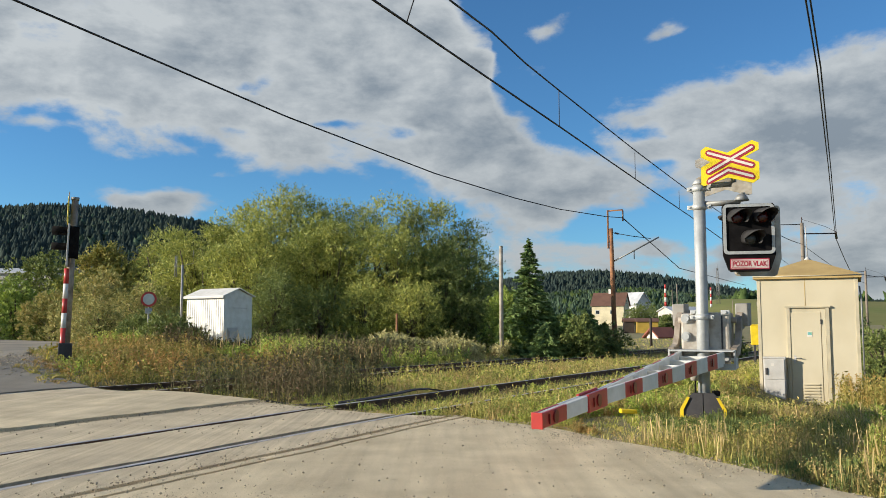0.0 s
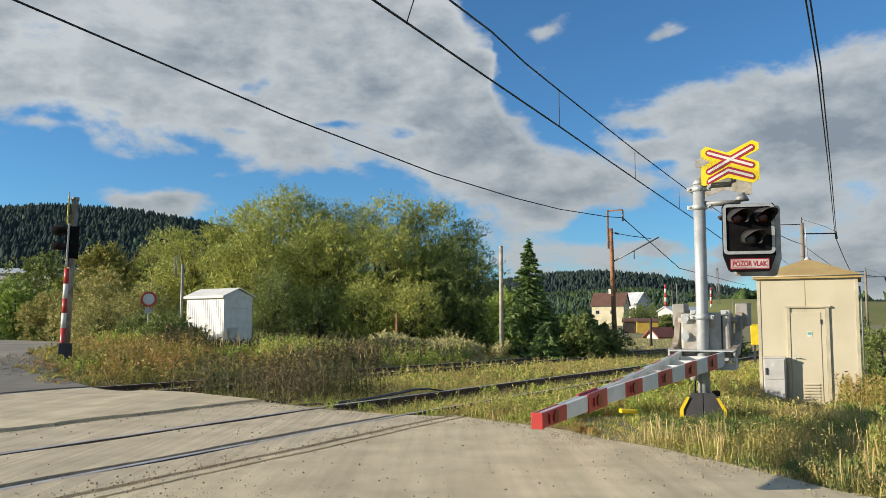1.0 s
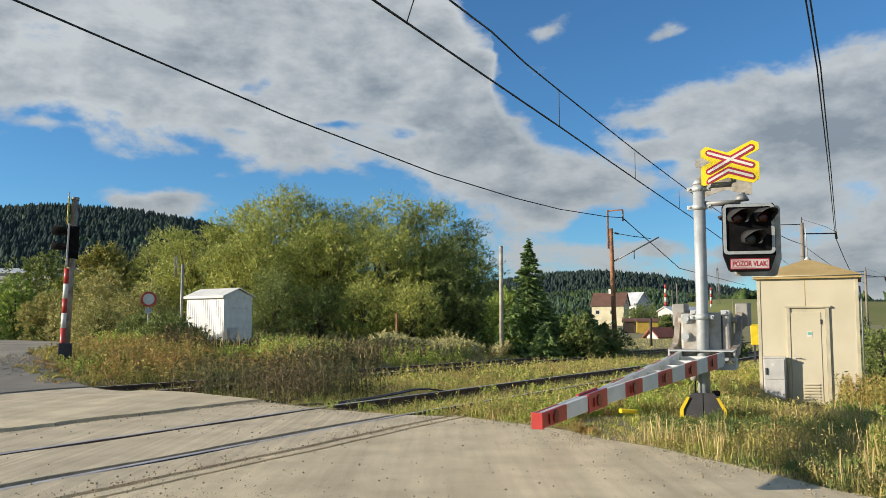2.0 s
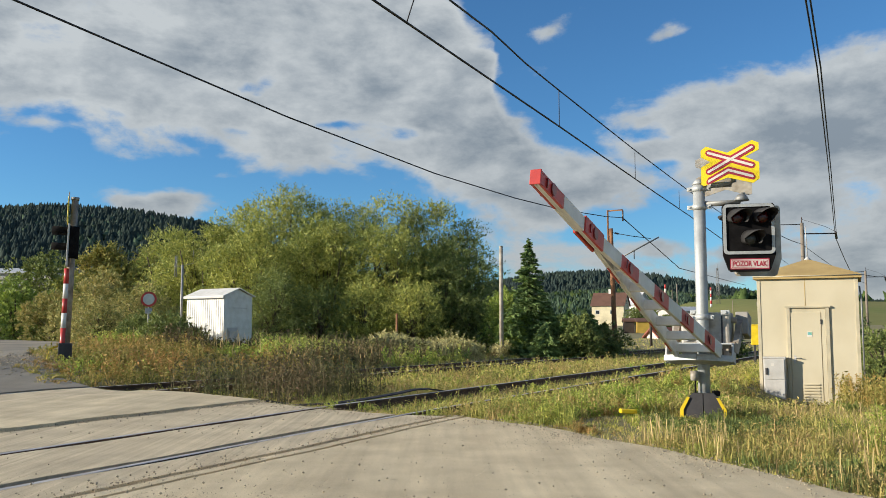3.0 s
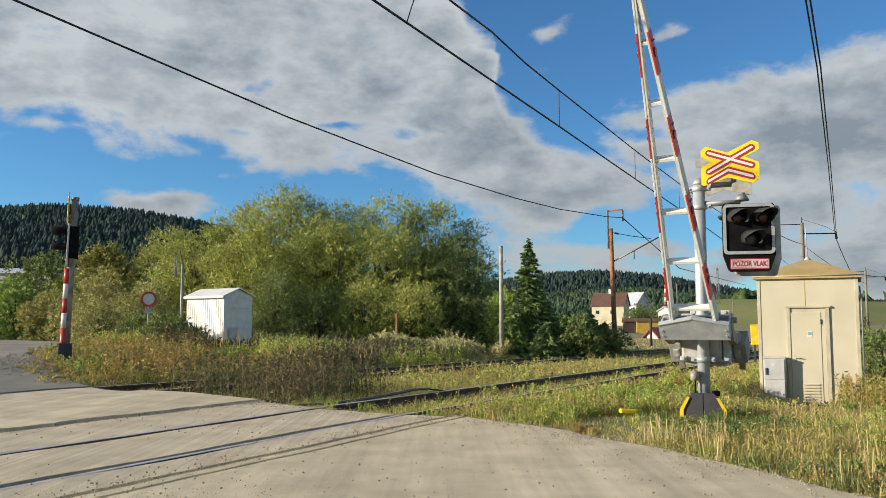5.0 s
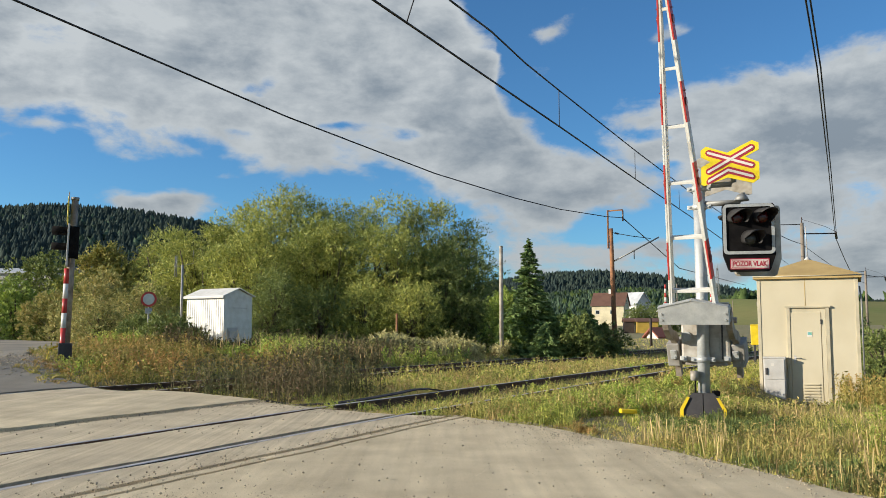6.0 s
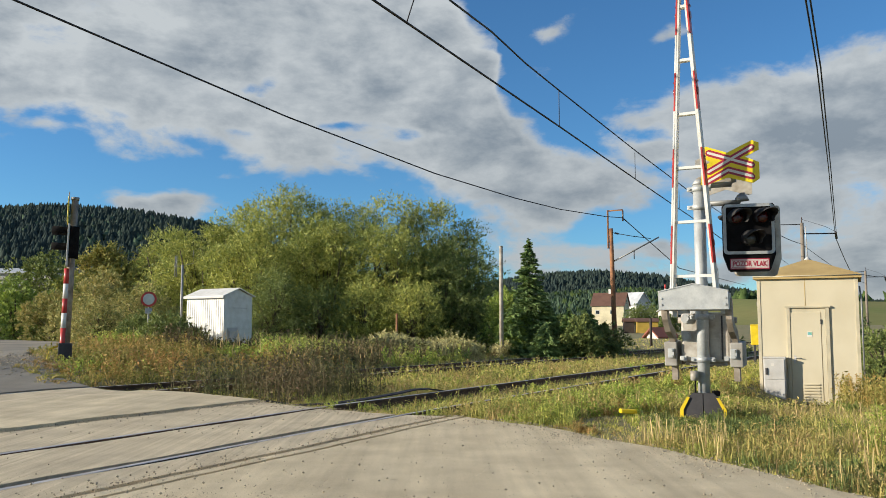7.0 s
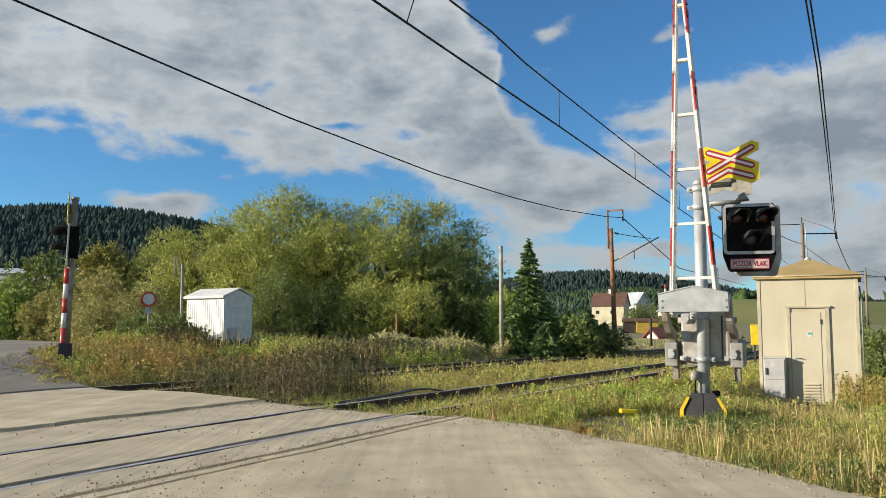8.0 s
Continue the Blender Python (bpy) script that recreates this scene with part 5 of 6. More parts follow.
for x, y, h, s, m_, n_, lab in [
    (-36.5, 76, 8.2, 4.2, "leaf_dark", 11000, "green broadleaf tree at the village edge"), (-28.8, 71, 8.6, 3.4, "leaf_brown", 11000, "tree with leaves turning brown"), (-25.8, 73, 8.3, 2.8, "leaf_brown", 8000, "tree with leaves turning brown"),
    (-41.5, 82, 5.4, 4.0, "leaf_dark", 7000, "dark green broadleaf tree at the village edge"), (-33.0, 74, 6.0, 3.0, "leaf_willow", 8000, "light green tree at the village edge"), (-22.5, 68, 6.8, 3.0, "leaf_dark", 9000, "green broadleaf tree behind the bushes"),
    (-24.0, 47, 3.2, 2.6, "leaf_green", 9000, "bright green roadside bush"), (-27.0, 50, 3.3, 2.8, "leaf_green", 9000, "bright green roadside bush"), (-21.0, 45, 2.5, 2.0, "leaf_brownish", 7000, "brownish bush beside the road"),
    (-17.4, 43, 3.6, 2.4, "leaf_brownish", 8000, "olive brown bush beside the road"), (-15.3, 37.5, 2.7, 2.0, "leaf_brownish", 8000, "olive brown bush beside the road"), (-12.6, 35.5, 2.4, 1.8, "leaf_brownish", 8000, "olive brown bush beside the road"),
    (-8.9, 27.2, 0.95, 1.0, "leaf_dark", 6000, "low dark green bush before the shed"), (-10.3, 29.0, 1.0, 1.0, "leaf_dark", 6000, "low dark green bush before the shed"), (-12.2, 30.0, 1.5, 1.3, "leaf_brownish", 6000, "low brownish bush near the round sign"),
    (13.6, 24.5, 1.8, 1.6, "leaf_dark", 7000, "green hedge bush behind the hut"), (11.6, 22.3, 1.6, 1.3, "leaf_dark", 6000, "green hedge bush behind the hut"), (15.5, 33, 1.9, 1.6, "leaf_dark", 6000, "green bush along the line"), (2.9, 39.5, 3.0, 1.3, "leaf_green", 9000, "bright green bush beside the spruce"), (3.2, 37.6, 1.9, 0.9, "leaf_green", 6000, "bright green bush beside the spruce"), (6.0, 37.0, 1.6, 1.0, "leaf_dark", 6000, "dark green bush among young spruces"), (7.6, 38.8, 1.5, 1.0, "leaf_dark", 5000, "green bush among young spruces"), (12.8, 40, 1.7, 1.5, "leaf_dark", 5000, "green bush along the line"),
    (20.5, 122, 2.3, 2.4, "leaf_dark", 5000, "round garden tree near the houses"), (34.0, 128, 2.3, 2.4, "leaf_dark", 5000, "round garden tree near the houses"), (18.0, 118, 2.4, 2.4, "leaf_dark", 4000, "round garden tree near the houses"), (50, 214, 5, 4.5, "leaf_dark", 7000, "dark tree beside the houses"), (53, 220, 6, 5, "leaf_dark", 5000, "dark tree beside the houses"),
]:
    tree("bush" if h < 4 else "tree", x, y, h, s, int(n_ * 1.25), 0.05 if y < 32 else 0.065 if y < 40 else 0.10 if y < 60 else 0.17, M[m_], lab, "bush" if h < 4 else "tree", low=0.06, rise=0.6, slim=0.36)


def spruce(x, y, h, spread, label, dense=1.0, skirt=0.05):
    z = gz(x, y)
    t = empty("spruce", Matrix.Translation((x, y, z)), label, "tree")
    bm = bmesh.new()
    tube(bm, [(0, 0, -0.2), (0, 0, h * 0.98)], 0.03 + h * 0.012, 8, 0.012)
    part("trunk", bm, M["bark"], t)
    r = np.random.default_rng(int(abs(x * 13 + y)))
    P, A = [], []
    levels = int(h * 5.0 * dense) + 8
    for i in range(levels):
        k = i / levels
        zz = h * (skirt + (0.97 - skirt) * k)
        reach = spread * (1 - k) ** 0.85 * (0.85 + 0.3 * r.random()) + 0.06
        for j in range(int(11 - 4 * k)):
            ang = r.random() * math.tau
            n = int(14 + reach * 70 * dense)
            s = r.random(n) ** 0.7
            d = np.array([math.cos(ang), math.sin(ang)])
            rr = reach * (0.55 + 0.65 * r.random())
            zb = zz + (r.random() - 0.5) * h / levels * 2.5
            side = (r.random(n) - 0.5) * 0.5 * rr * (1 - s * 0.7)
            q = np.stack([d[0] * s * rr - d[1] * side, d[1] * s * rr + d[0] * side, zb - s * rr * 0.34 + 0.16 * rr * s ** 3 - r.random(n) * 0.10], -1)
            a = np.stack([d[0] + r.normal(size=n) * 0.5, d[1] + r.normal(size=n) * 0.5, -0.25 + r.normal(size=n) * 0.3], -1)
            P.append(q), A.append(a)
    p, a = np.concatenate(P), np.concatenate(A)
    a /= np.linalg.norm(a, axis=1)[:, None]
    b = np.cross(a, r.normal(size=a.shape))
    b /= np.linalg.norm(b, axis=1)[:, None]
    s = (0.07 + 0.06 * r.random(len(p)))[:, None] * (0.7 + h / 14)
    V = np.stack([p - a * s, p + b * s * 0.26, p + a * s, p - b * s * 0.26], 1).reshape(-1, 3)
    tagged(bulk("needles", V, np.arange(len(V)).reshape(-1, 4), M["needle"], t), kind="stuff")


spruce(3.90, 38, 5.4, 1.45, "tall dark green spruce beyond the tracks")
spruce(3.1, 37.2, 2.3, 1.2, "young green spruce beside the tall one")
spruce(4.75, 38, 2.6, 1.2, "young green spruce beside the tall one")
spruce(5.6, 37.4, 2.2, 1.15, "young bushy spruce beyond the tracks")
spruce(6.7, 38.3, 2.05, 1.15, "young bushy spruce beyond the tracks")
spruce(4.4, 36.4, 1.6, 1.0, "young bushy spruce beyond the tracks")


# ---- hills and far woods ----
def slope_z(profile, y0, y1, x, y):
    k = np.clip((y - y0) / (y1 - y0), 0, 1)
    return -4 + (profile(x) + 4) * np.sin(k * math.pi / 2) ** 1.2


def hill(name, x0, x1, y0, y1, profile, material, label, nx=80, ny=12):
    """A far slope that rises from its foot at y0 to its ridge at y1 and falls behind."""
    xs, ys = np.linspace(x0, x1, nx + 1), np.concatenate([np.linspace(y0, y1, ny + 1), [y1 + 120, y1 + 400]])
    X, Y = np.meshgrid(xs, ys)
    Z = slope_z(profile, y0, y1, X, Y)
    Z[-2] -= 12
    Z[-1] = -6
    i = (np.arange(nx)[None] + (nx + 1) * np.arange(len(ys) - 1)[:, None]).ravel()
    ob = bulk(name, np.stack([X, Y, Z], -1).reshape(-1, 3), np.stack([i, i + 1, i + nx + 2, i + nx + 1], -1), material)
    return tagged(ob, label, "hill", kind="structure")


def ridge_left(x):
    return np.interp(x, [-560, -330, -264, -210, -170, -120, -60, 40], [70, 75, 79, 75, 68, 52, 28, 5])


def ridge_right(x):
    return np.interp(x, [-300, 0, 60, 110, 170, 230, 290, 350, 420, 600, 900], [15, 30, 42, 50, 53, 49, 37, 26, 20, 18, 16])


def ridge_mid(x):
    return np.interp(x, [-100, 40, 90, 150, 200, 260, 330, 600], [6, 14, 20, 24, 18, 14, 12, 10])


def meadow(x):
    return np.interp(x, [60, 110, 137, 160, 180, 210, 300, 600], [-2, 4, 10, 15, 17.5, 17, 15, 9])


def far_trees(name, count, xr, yr, profile, y0, y1, hr, material, label, pointed=True, keep=None, ridge_bias=0.0):
    k = rng.random(count)
    if ridge_bias:
        k = np.where(rng.random(count) < ridge_bias, 0.9 + 0.1 * rng.random(count), k)
    x, y = xr[0] + (xr[1] - xr[0]) * rng.random(count), yr[0] + (yr[1] - yr[0]) * k
    z = slope_z(profile, y0, y1, x, y) - 0.5
    h = hr[0] + (hr[1] - hr[0]) * rng.random(count)
    if keep is not None:
        s = keep(x, y)
        x, y, z, h = x[s], y[s], z[s], h[s]
    n = 5
    tiers = ((0.0, 0.9, 0.36), (0.28, 1.0, 0.27), (0.56, 1.06, 0.15)) if pointed else ((0.0, 0.75, 0.40), (0.15, 0.95, 0.44), (0.40, 1.0, 0.36))
    V, off = [], []
    for lo, hi, wd in tiers:
        a0 = rng.random(len(x)) * math.tau
        a = a0[:, None] + np.arange(n)[None] * math.tau / n
        rr = (h * wd)[:, None] * (0.7 + 0.6 * rng.random((len(x), n)))
        zz = z[:, None] + h[:, None] * (lo + 0.08 * rng.random((len(x), n)))
        ring = np.stack([x[:, None] + rr * np.cos(a), y[:, None] + rr * np.sin(a), zz], -1)
        jit = (h * (0.03 if pointed else 0.15))
        top = np.stack([x + jit * rng.normal(size=len(x)), y + jit * rng.normal(size=len(x)), z + h * hi], -1)[:, None]
        V.append(np.concatenate([ring, top], 1))
    V = np.stack(V, 1).reshape(-1, n + 1, 3)
    base = (np.arange(len(V)) * (n + 1))[:, None]
    F = np.stack([np.stack([base + i, base + (i + 1) % n, base + n], -1) for i in range(n)], 1).reshape(-1, 3)
    ob = bulk(name, V.reshape(-1, 3), F, material)
    return tagged(ob, label, "woods", kind="stuff")


hill("wooded_hill_left", -700, 80, 340, 600, ridge_left, M["hill"], "dark wooded hill behind the village")
far_trees("far_woods_left", 14000, (-460, -60), (400, 640), ridge_left, 340, 600, (3.6, 8.0), M["farwood"], "dense dark spruce wood on the hill", ridge_bias=0.25)
far_trees("far_leafy_woods_left", 450, (-460, -60), (400, 560), ridge_left, 340, 600, (4, 7), M["farmix"], "paler broadleaf trees in the spruce wood", pointed=False)
hill("wooded_hill_right", -300, 900, 650, 950, ridge_right, M["hill"], "wooded hill far behind the houses")
far_trees("far_woods_right", 10000, (40, 560), (680, 980), ridge_right, 650, 950, (5, 10.5), M["farwood"], "dense dark spruce wood on the far ridge", ridge_bias=0.3)
hill("wooded_hill_middle", -100, 620, 480, 680, ridge_mid, M["hill"], "lower wooded slope before the far ridge")
far_trees("far_woods_middle", 7500, (30, 420), (500, 690), ridge_mid, 480, 680, (4, 8.5), M["farmix"], "mixed green wood on the lower slope", pointed=True)
far_trees("far_leafy_woods", 900, (60, 420), (490, 660), ridge_mid, 480, 680, (5, 9), M["farleaf"], "lighter broadleaf trees on the lower slope", pointed=False)
hill("meadow_hill", 60, 600, 300, 560, meadow, M["meadow"], "bright green mown meadow hill")
far_trees("hedge_on_meadow", 60, (190, 330), (540, 565), meadow, 300, 560, (5, 9), M["farleaf"], "leafy hedge trees along the meadow's edge", pointed=False)


# ---- houses ----
def house(name, x, y, w, d, h, rise, turn, wall_m, roof_m, label, windows=(), chimney=False, z=None, roof_out=0.4):
    z = gz(x, y) if z is None else z
    t = empty(name, Matrix.Translation((x, y, z)) @ pose(0, 0, 0, 0, 0, turn), label, "house" if h > 2.6 else "shed")
    # x along the ridge, y in depth
    bm = bmesh.new()
    base = [(0, -1), (d, -1), (d, h), (d / 2, h + rise), (0, h)]
    f = [bm.verts.new((0, a, b)) for a, b in base]
    g_ = [bm.verts.new((w, a, b)) for a, b in base]
    bm.faces.new(f), bm.faces.new(g_[::-1])
    for i in range(5):
        bm.faces.new((f[i], f[(i + 1) % 5], g_[(i + 1) % 5], g_[i]))
    bmesh.ops.recalc_face_normals(bm, faces=bm.faces)
    part("wall", bm, wall_m, t)
    for s_ in (0, 1):
        e = roof_out * rise / (d / 2)
        a = (-roof_out, h - e) if s_ == 0 else (d + roof_out, h - e)
        m_ = (d / 2, h + rise)
        bm = bmesh.new()
        v = [bm.verts.new((xx, q[0], q[1] + dz)) for dz in (0.04, 0.22) for xx in (-roof_out, w + roof_out) for q in (a, m_)]
        for ff in ((0, 1, 3, 2), (4, 6, 7, 5), (0, 4, 5, 1), (2, 3, 7, 6), (0, 2, 6, 4), (1, 5, 7, 3)):
            bm.faces.new([v[i] for i in ff])
        bmesh.ops.recalc_face_normals(bm, faces=bm.faces)
        part("roof", bm, roof_m, t)
    for side, a, b, ww, hh in windows:
        bm = bmesh.new()
        fr = bmesh.new()
        if side == "front":
            box(bm, a, a + ww, -0.05, 0.02, b, b + hh)
            box(fr, a - 0.1, a + ww + 0.1, -0.03, 0.02, b - 0.1, b + hh + 0.1)
        else:
            box(bm, w - 0.02, w + 0.05, a, a + ww, b, b + hh)
            box(fr, w - 0.02, w + 0.03, a - 0.1, a + ww + 0.1, b - 0.1, b + hh + 0.1)
        wn_ = part("window", fr, M["whiteplaster"], t)
        part("pane", bm, M["window"], wn_)
    if chimney:
        bm = bmesh.new()
        box(bm, w * 0.45, w * 0.45 + 0.8, d / 2 - 0.4, d / 2 + 0.4, h + rise - 0.6, h + rise + 1.3)
        part("chimney", bm, M["whiteplaster"], t)
    return t


house("yellow_house", 44.6, 252, 9.6, 8.0, 5.2, 3.6, -24, M["plaster"], M["roofbrown"], "yellow house with brown tiled roof and chimney", [("front", 1.2, 2.6, 1.1, 1.0), ("front", 5.6, 2.6, 1.1, 1.0), ("side", 2.0, 2.6, 1.0, 1.1), ("side", 5.0, 2.6, 1.0, 1.1), ("side", 3.6, 5.6, 1.0, 1.1)], True, z=1.6)
house("white_house", 56.6, 268, 7.5, 6.0, 5.8, 3.6, -62, M["whiteplaster"], M["greyroof"], "white house with pale grey gable roof", [("front", 1.2, 2.6, 1.0, 1.0), ("side", 2.0, 2.6, 1.0, 1.0)], z=1.6)
house("grey_house", 54.6, 200, 8.0, 8.0, 4.6, 1.0, 10, M["greyplaster"], M["greyroof"], "grey plastered house with low roof", [("front", 1.0, 2.6, 1.5, 1.2), ("front", 4.5, 2.6, 1.5, 1.2), ("front", 1.0, -0.2, 1.5, 1.2)], z=-0.4)
house("ochre_shed", 27.6, 120, 3.0, 2.2, 1.45, 0.35, -8, M["ochrewall"], M["roofbrown"], "ochre wooden garden shed with dark roof", z=0.0, roof_out=0.12)
# the ochre shed's dark left side, built as a block of its own
house("ochre_shed_left", 26.0, 121, 1.5, 2.0, 1.3, 0.3, -8, M["darkwood"], M["roofbrown"], "dark left side of the ochre shed", z=0.2, roof_out=0.15)
house("red_roof_shed", 23.0, 90, 2.2, 2.0, 0.35, 0.75, 24, M["whiteplaster"], M["roofred"], "low white shed with red tiled roof", z=-0.5, roof_out=0.35)
house("warehouse", -83, 150, 14, 14, 9.4, 1.2, -5, M["greyplaster"], M["greyroof"], "long grey warehouse with pale metal roof", z=0.8)


def banded_chimney(x, y, z, h, r):
    t = empty("banded_chimney", Matrix.Translation((x, y, z)), "tall chimney with red and white bands", "chimney")
    for k in range(6):
        bm = bmesh.new()
        tube(bm, [(0, 0, h * k / 6), (0, 0, h * (k + 1) / 6)], r * (1.1 - 0.06 * k), 10)
        part("band", bm, M["red"] if k % 2 else M["white"], t)


banded_chimney(87.5, 330, 6.5, 10.2, 0.45)
banded_chimney(124.5, 390, 9.0, 9.2, 0.45)


def lattice_mast():
    t = empty("lattice_mast", Matrix.Translation((154, 470, 12.5)), "thin grey lattice radio mast on the meadow", "mast")
    for sx, sy in ((-1, -1), (1, -1), (1, 1), (-1, 1)):
        bm = bmesh.new()
        tube(bm, [(sx * 0.9, sy * 0.9, 0), (sx * 0.35, sy * 0.35, 20)], 0.12, 5)
        part("leg", bm, M["darkgalv"], t)
    for k in range(10):
        z = k * 2.0
        w = 0.9 - 0.55 * k / 10
        bm = bmesh.new()
        tube(bm, [(-w, -w, z), (w, -w, z + 2), ], 0.07, 4)
        tube(bm, [(w, -w, z), (-w, -w, z + 2)], 0.07, 4)
        part("brace", bm, M["darkgalv"], t)
    bm = bmesh.new()
    tube(bm, [(0, 0, 19.5), (0, 0, 23)], 0.1, 5)
    part("spike", bm, M["darkgalv"], t)


lattice_mast()
for x, y, h in ((53.0, 190, 6.5), (71, 260, 8), (131, 380, 8), (168, 450, 9)):
    simple_post("line_pole", x, y, h + 3, 0.14, M["wood"], "thin timber line pole near the houses", "pole")
simple_post("short_post", 15.3, 62.0, 2.0, 0.11, M["darkwood"], "dark timber post beyond the tracks", "post")

# ---- grass and weeds ----


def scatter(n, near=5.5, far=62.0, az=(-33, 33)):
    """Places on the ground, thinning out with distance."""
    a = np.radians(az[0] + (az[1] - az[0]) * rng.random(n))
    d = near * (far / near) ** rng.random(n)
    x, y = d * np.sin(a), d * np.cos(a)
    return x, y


def off_road(x, y, margin=0.03):
    u, w = AL.x * x + AL.y * y, AC.x * x + AC.y * y
    ws, us = zip(*EDGE_NEAR)
    e = np.interp(w, ws, us) + 0.10 * np.sin(w * 5.1) * 0.5
    return u > e + margin


def coords(x, y):
    return AL.x * x + AL.y * y, AC.x * x + AC.y * y


def off_things(x, y):
    lx, ly = x - 6.93, y - 18.50
    c, s = math.cos(radians(26)), math.sin(radians(26))
    hx, hy = lx * c - ly * s, lx * s + ly * c
    ok = ~((hx > -0.05) & (hx < 2.05) & (hy > -0.06) & (hy < 2.3))
    u, w = coords(x, y)
    for r in (RA, RB, RC, RD):
        ok &= np.abs(w - r) > 0.10
    return ok


def blades(name, x, y, h, width, material, label, lean=0.75, z=None):
    n = len(x)
    z = ground_z(x, y) - 0.04 if z is None else z
    a = rng.random(n) * math.tau
    la = rng.random(n) * math.tau
    ln_ = h * lean * (0.15 + 1.3 * rng.random(n) ** 1.5)
    dx, dy = np.cos(a) * width, np.sin(a) * width
    lx, ly = np.cos(la) * ln_, np.sin(la) * ln_
    P = lambda k, s, up: np.stack([x + lx * k * k + dx * s, y + ly * k * k + dy * s, z + h * up], -1)
    V = np.stack([P(0, -1, 0), P(0, 1, 0), P(0.55, 0.75, 0.55), P(0.55, -0.75, 0.55), P(1, 0.12, 0.97), P(1, -0.12, 0.97)], 1).reshape(-1, 3)
    b = (np.arange(n) * 6)[:, None]
    F = np.concatenate([b + np.array([[0, 1, 2, 3]]), b + np.array([[3, 2, 4, 5]])], 1).reshape(-1, 4)
    return tagged(bulk(name, V, F, material), label, "grass", kind="stuff")


def weeds(name, x, y, h, material, label, leaves=14, size=0.035, spread=0.10):
    """Upright stalks with small leaves and seed heads."""
    n = len(x)
    z = ground_z(x, y) - 0.04
    h = h * np.where((np.abs(x + 0.25 * y) < 0.8) & (y > 17), 0.5, 1.0)        # lower on the way to the shed
    k = np.tile(np.linspace(0.12, 1.0, leaves), (n, 1)) + rng.normal(size=(n, leaves)) * 0.03
    a = rng.random((n, leaves)) * math.tau
    tilt = rng.normal(size=(n, 2)) * 0.12
    out = spread * (1.15 - k) * (0.4 + rng.random((n, leaves)))
    cx = x[:, None] + tilt[:, :1] * h[:, None] * k + np.cos(a) * out
    cy = y[:, None] + tilt[:, 1:] * h[:, None] * k + np.sin(a) * out
    c = np.stack([cx, cy, z[:, None] + h[:, None] * k], -1).reshape(-1, 3)
    d = np.stack([np.cos(a), np.sin(a), 0.7 + 0.5 * rng.normal(size=a.shape)], -1).reshape(-1, 3)
    d /= np.linalg.norm(d, axis=1)[:, None]
    b = np.cross(d, rng.normal(size=d.shape))
    b /= np.linalg.norm(b, axis=1)[:, None]
    s = size * (0.6 + 0.9 * rng.random(len(c)))[:, None] * (0.6 + 0.4 * np.repeat(h, leaves)[:, None]) * np.clip(np.repeat(np.hypot(x, y), leaves) / 15, 0.5, 1.3)[:, None]
    V1 = np.stack([c - d * s, c + b * s * 0.35, c + d * s, c - b * s * 0.35], 1).reshape(-1, 3)
    w = 0.006
    top = np.stack([x + tilt[:, 0] * h, y + tilt[:, 1] * h, z + h], -1)
    bot = np.stack([x, y, z], -1)
    ang = rng.random(n) * math.tau
    e = np.stack([np.cos(ang) * w, np.sin(ang) * w, ang * 0], -1)
    V2 = np.stack([bot - e, bot + e, top + e * 0.5, top - e * 0.5], 1).reshape(-1, 3)
    V = np.concatenate([V1, V2])
    return tagged(bulk(name, V, np.arange(len(V)).reshape(-1, 4), material), label, "weeds", kind="stuff")


def patch(x, y, scale, seed):
    """Smooth random patches, 0 to 1."""
    s = np.zeros_like(x)
    r = np.random.default_rng(seed)
    for _ in range(6):
        a, f, p = r.random() * math.tau, scale * (0.6 + r.random()), r.random() * math.tau
        s += np.sin((x * math.cos(a) + y * math.sin(a)) * f + p)
    return 0.5 + s / 7


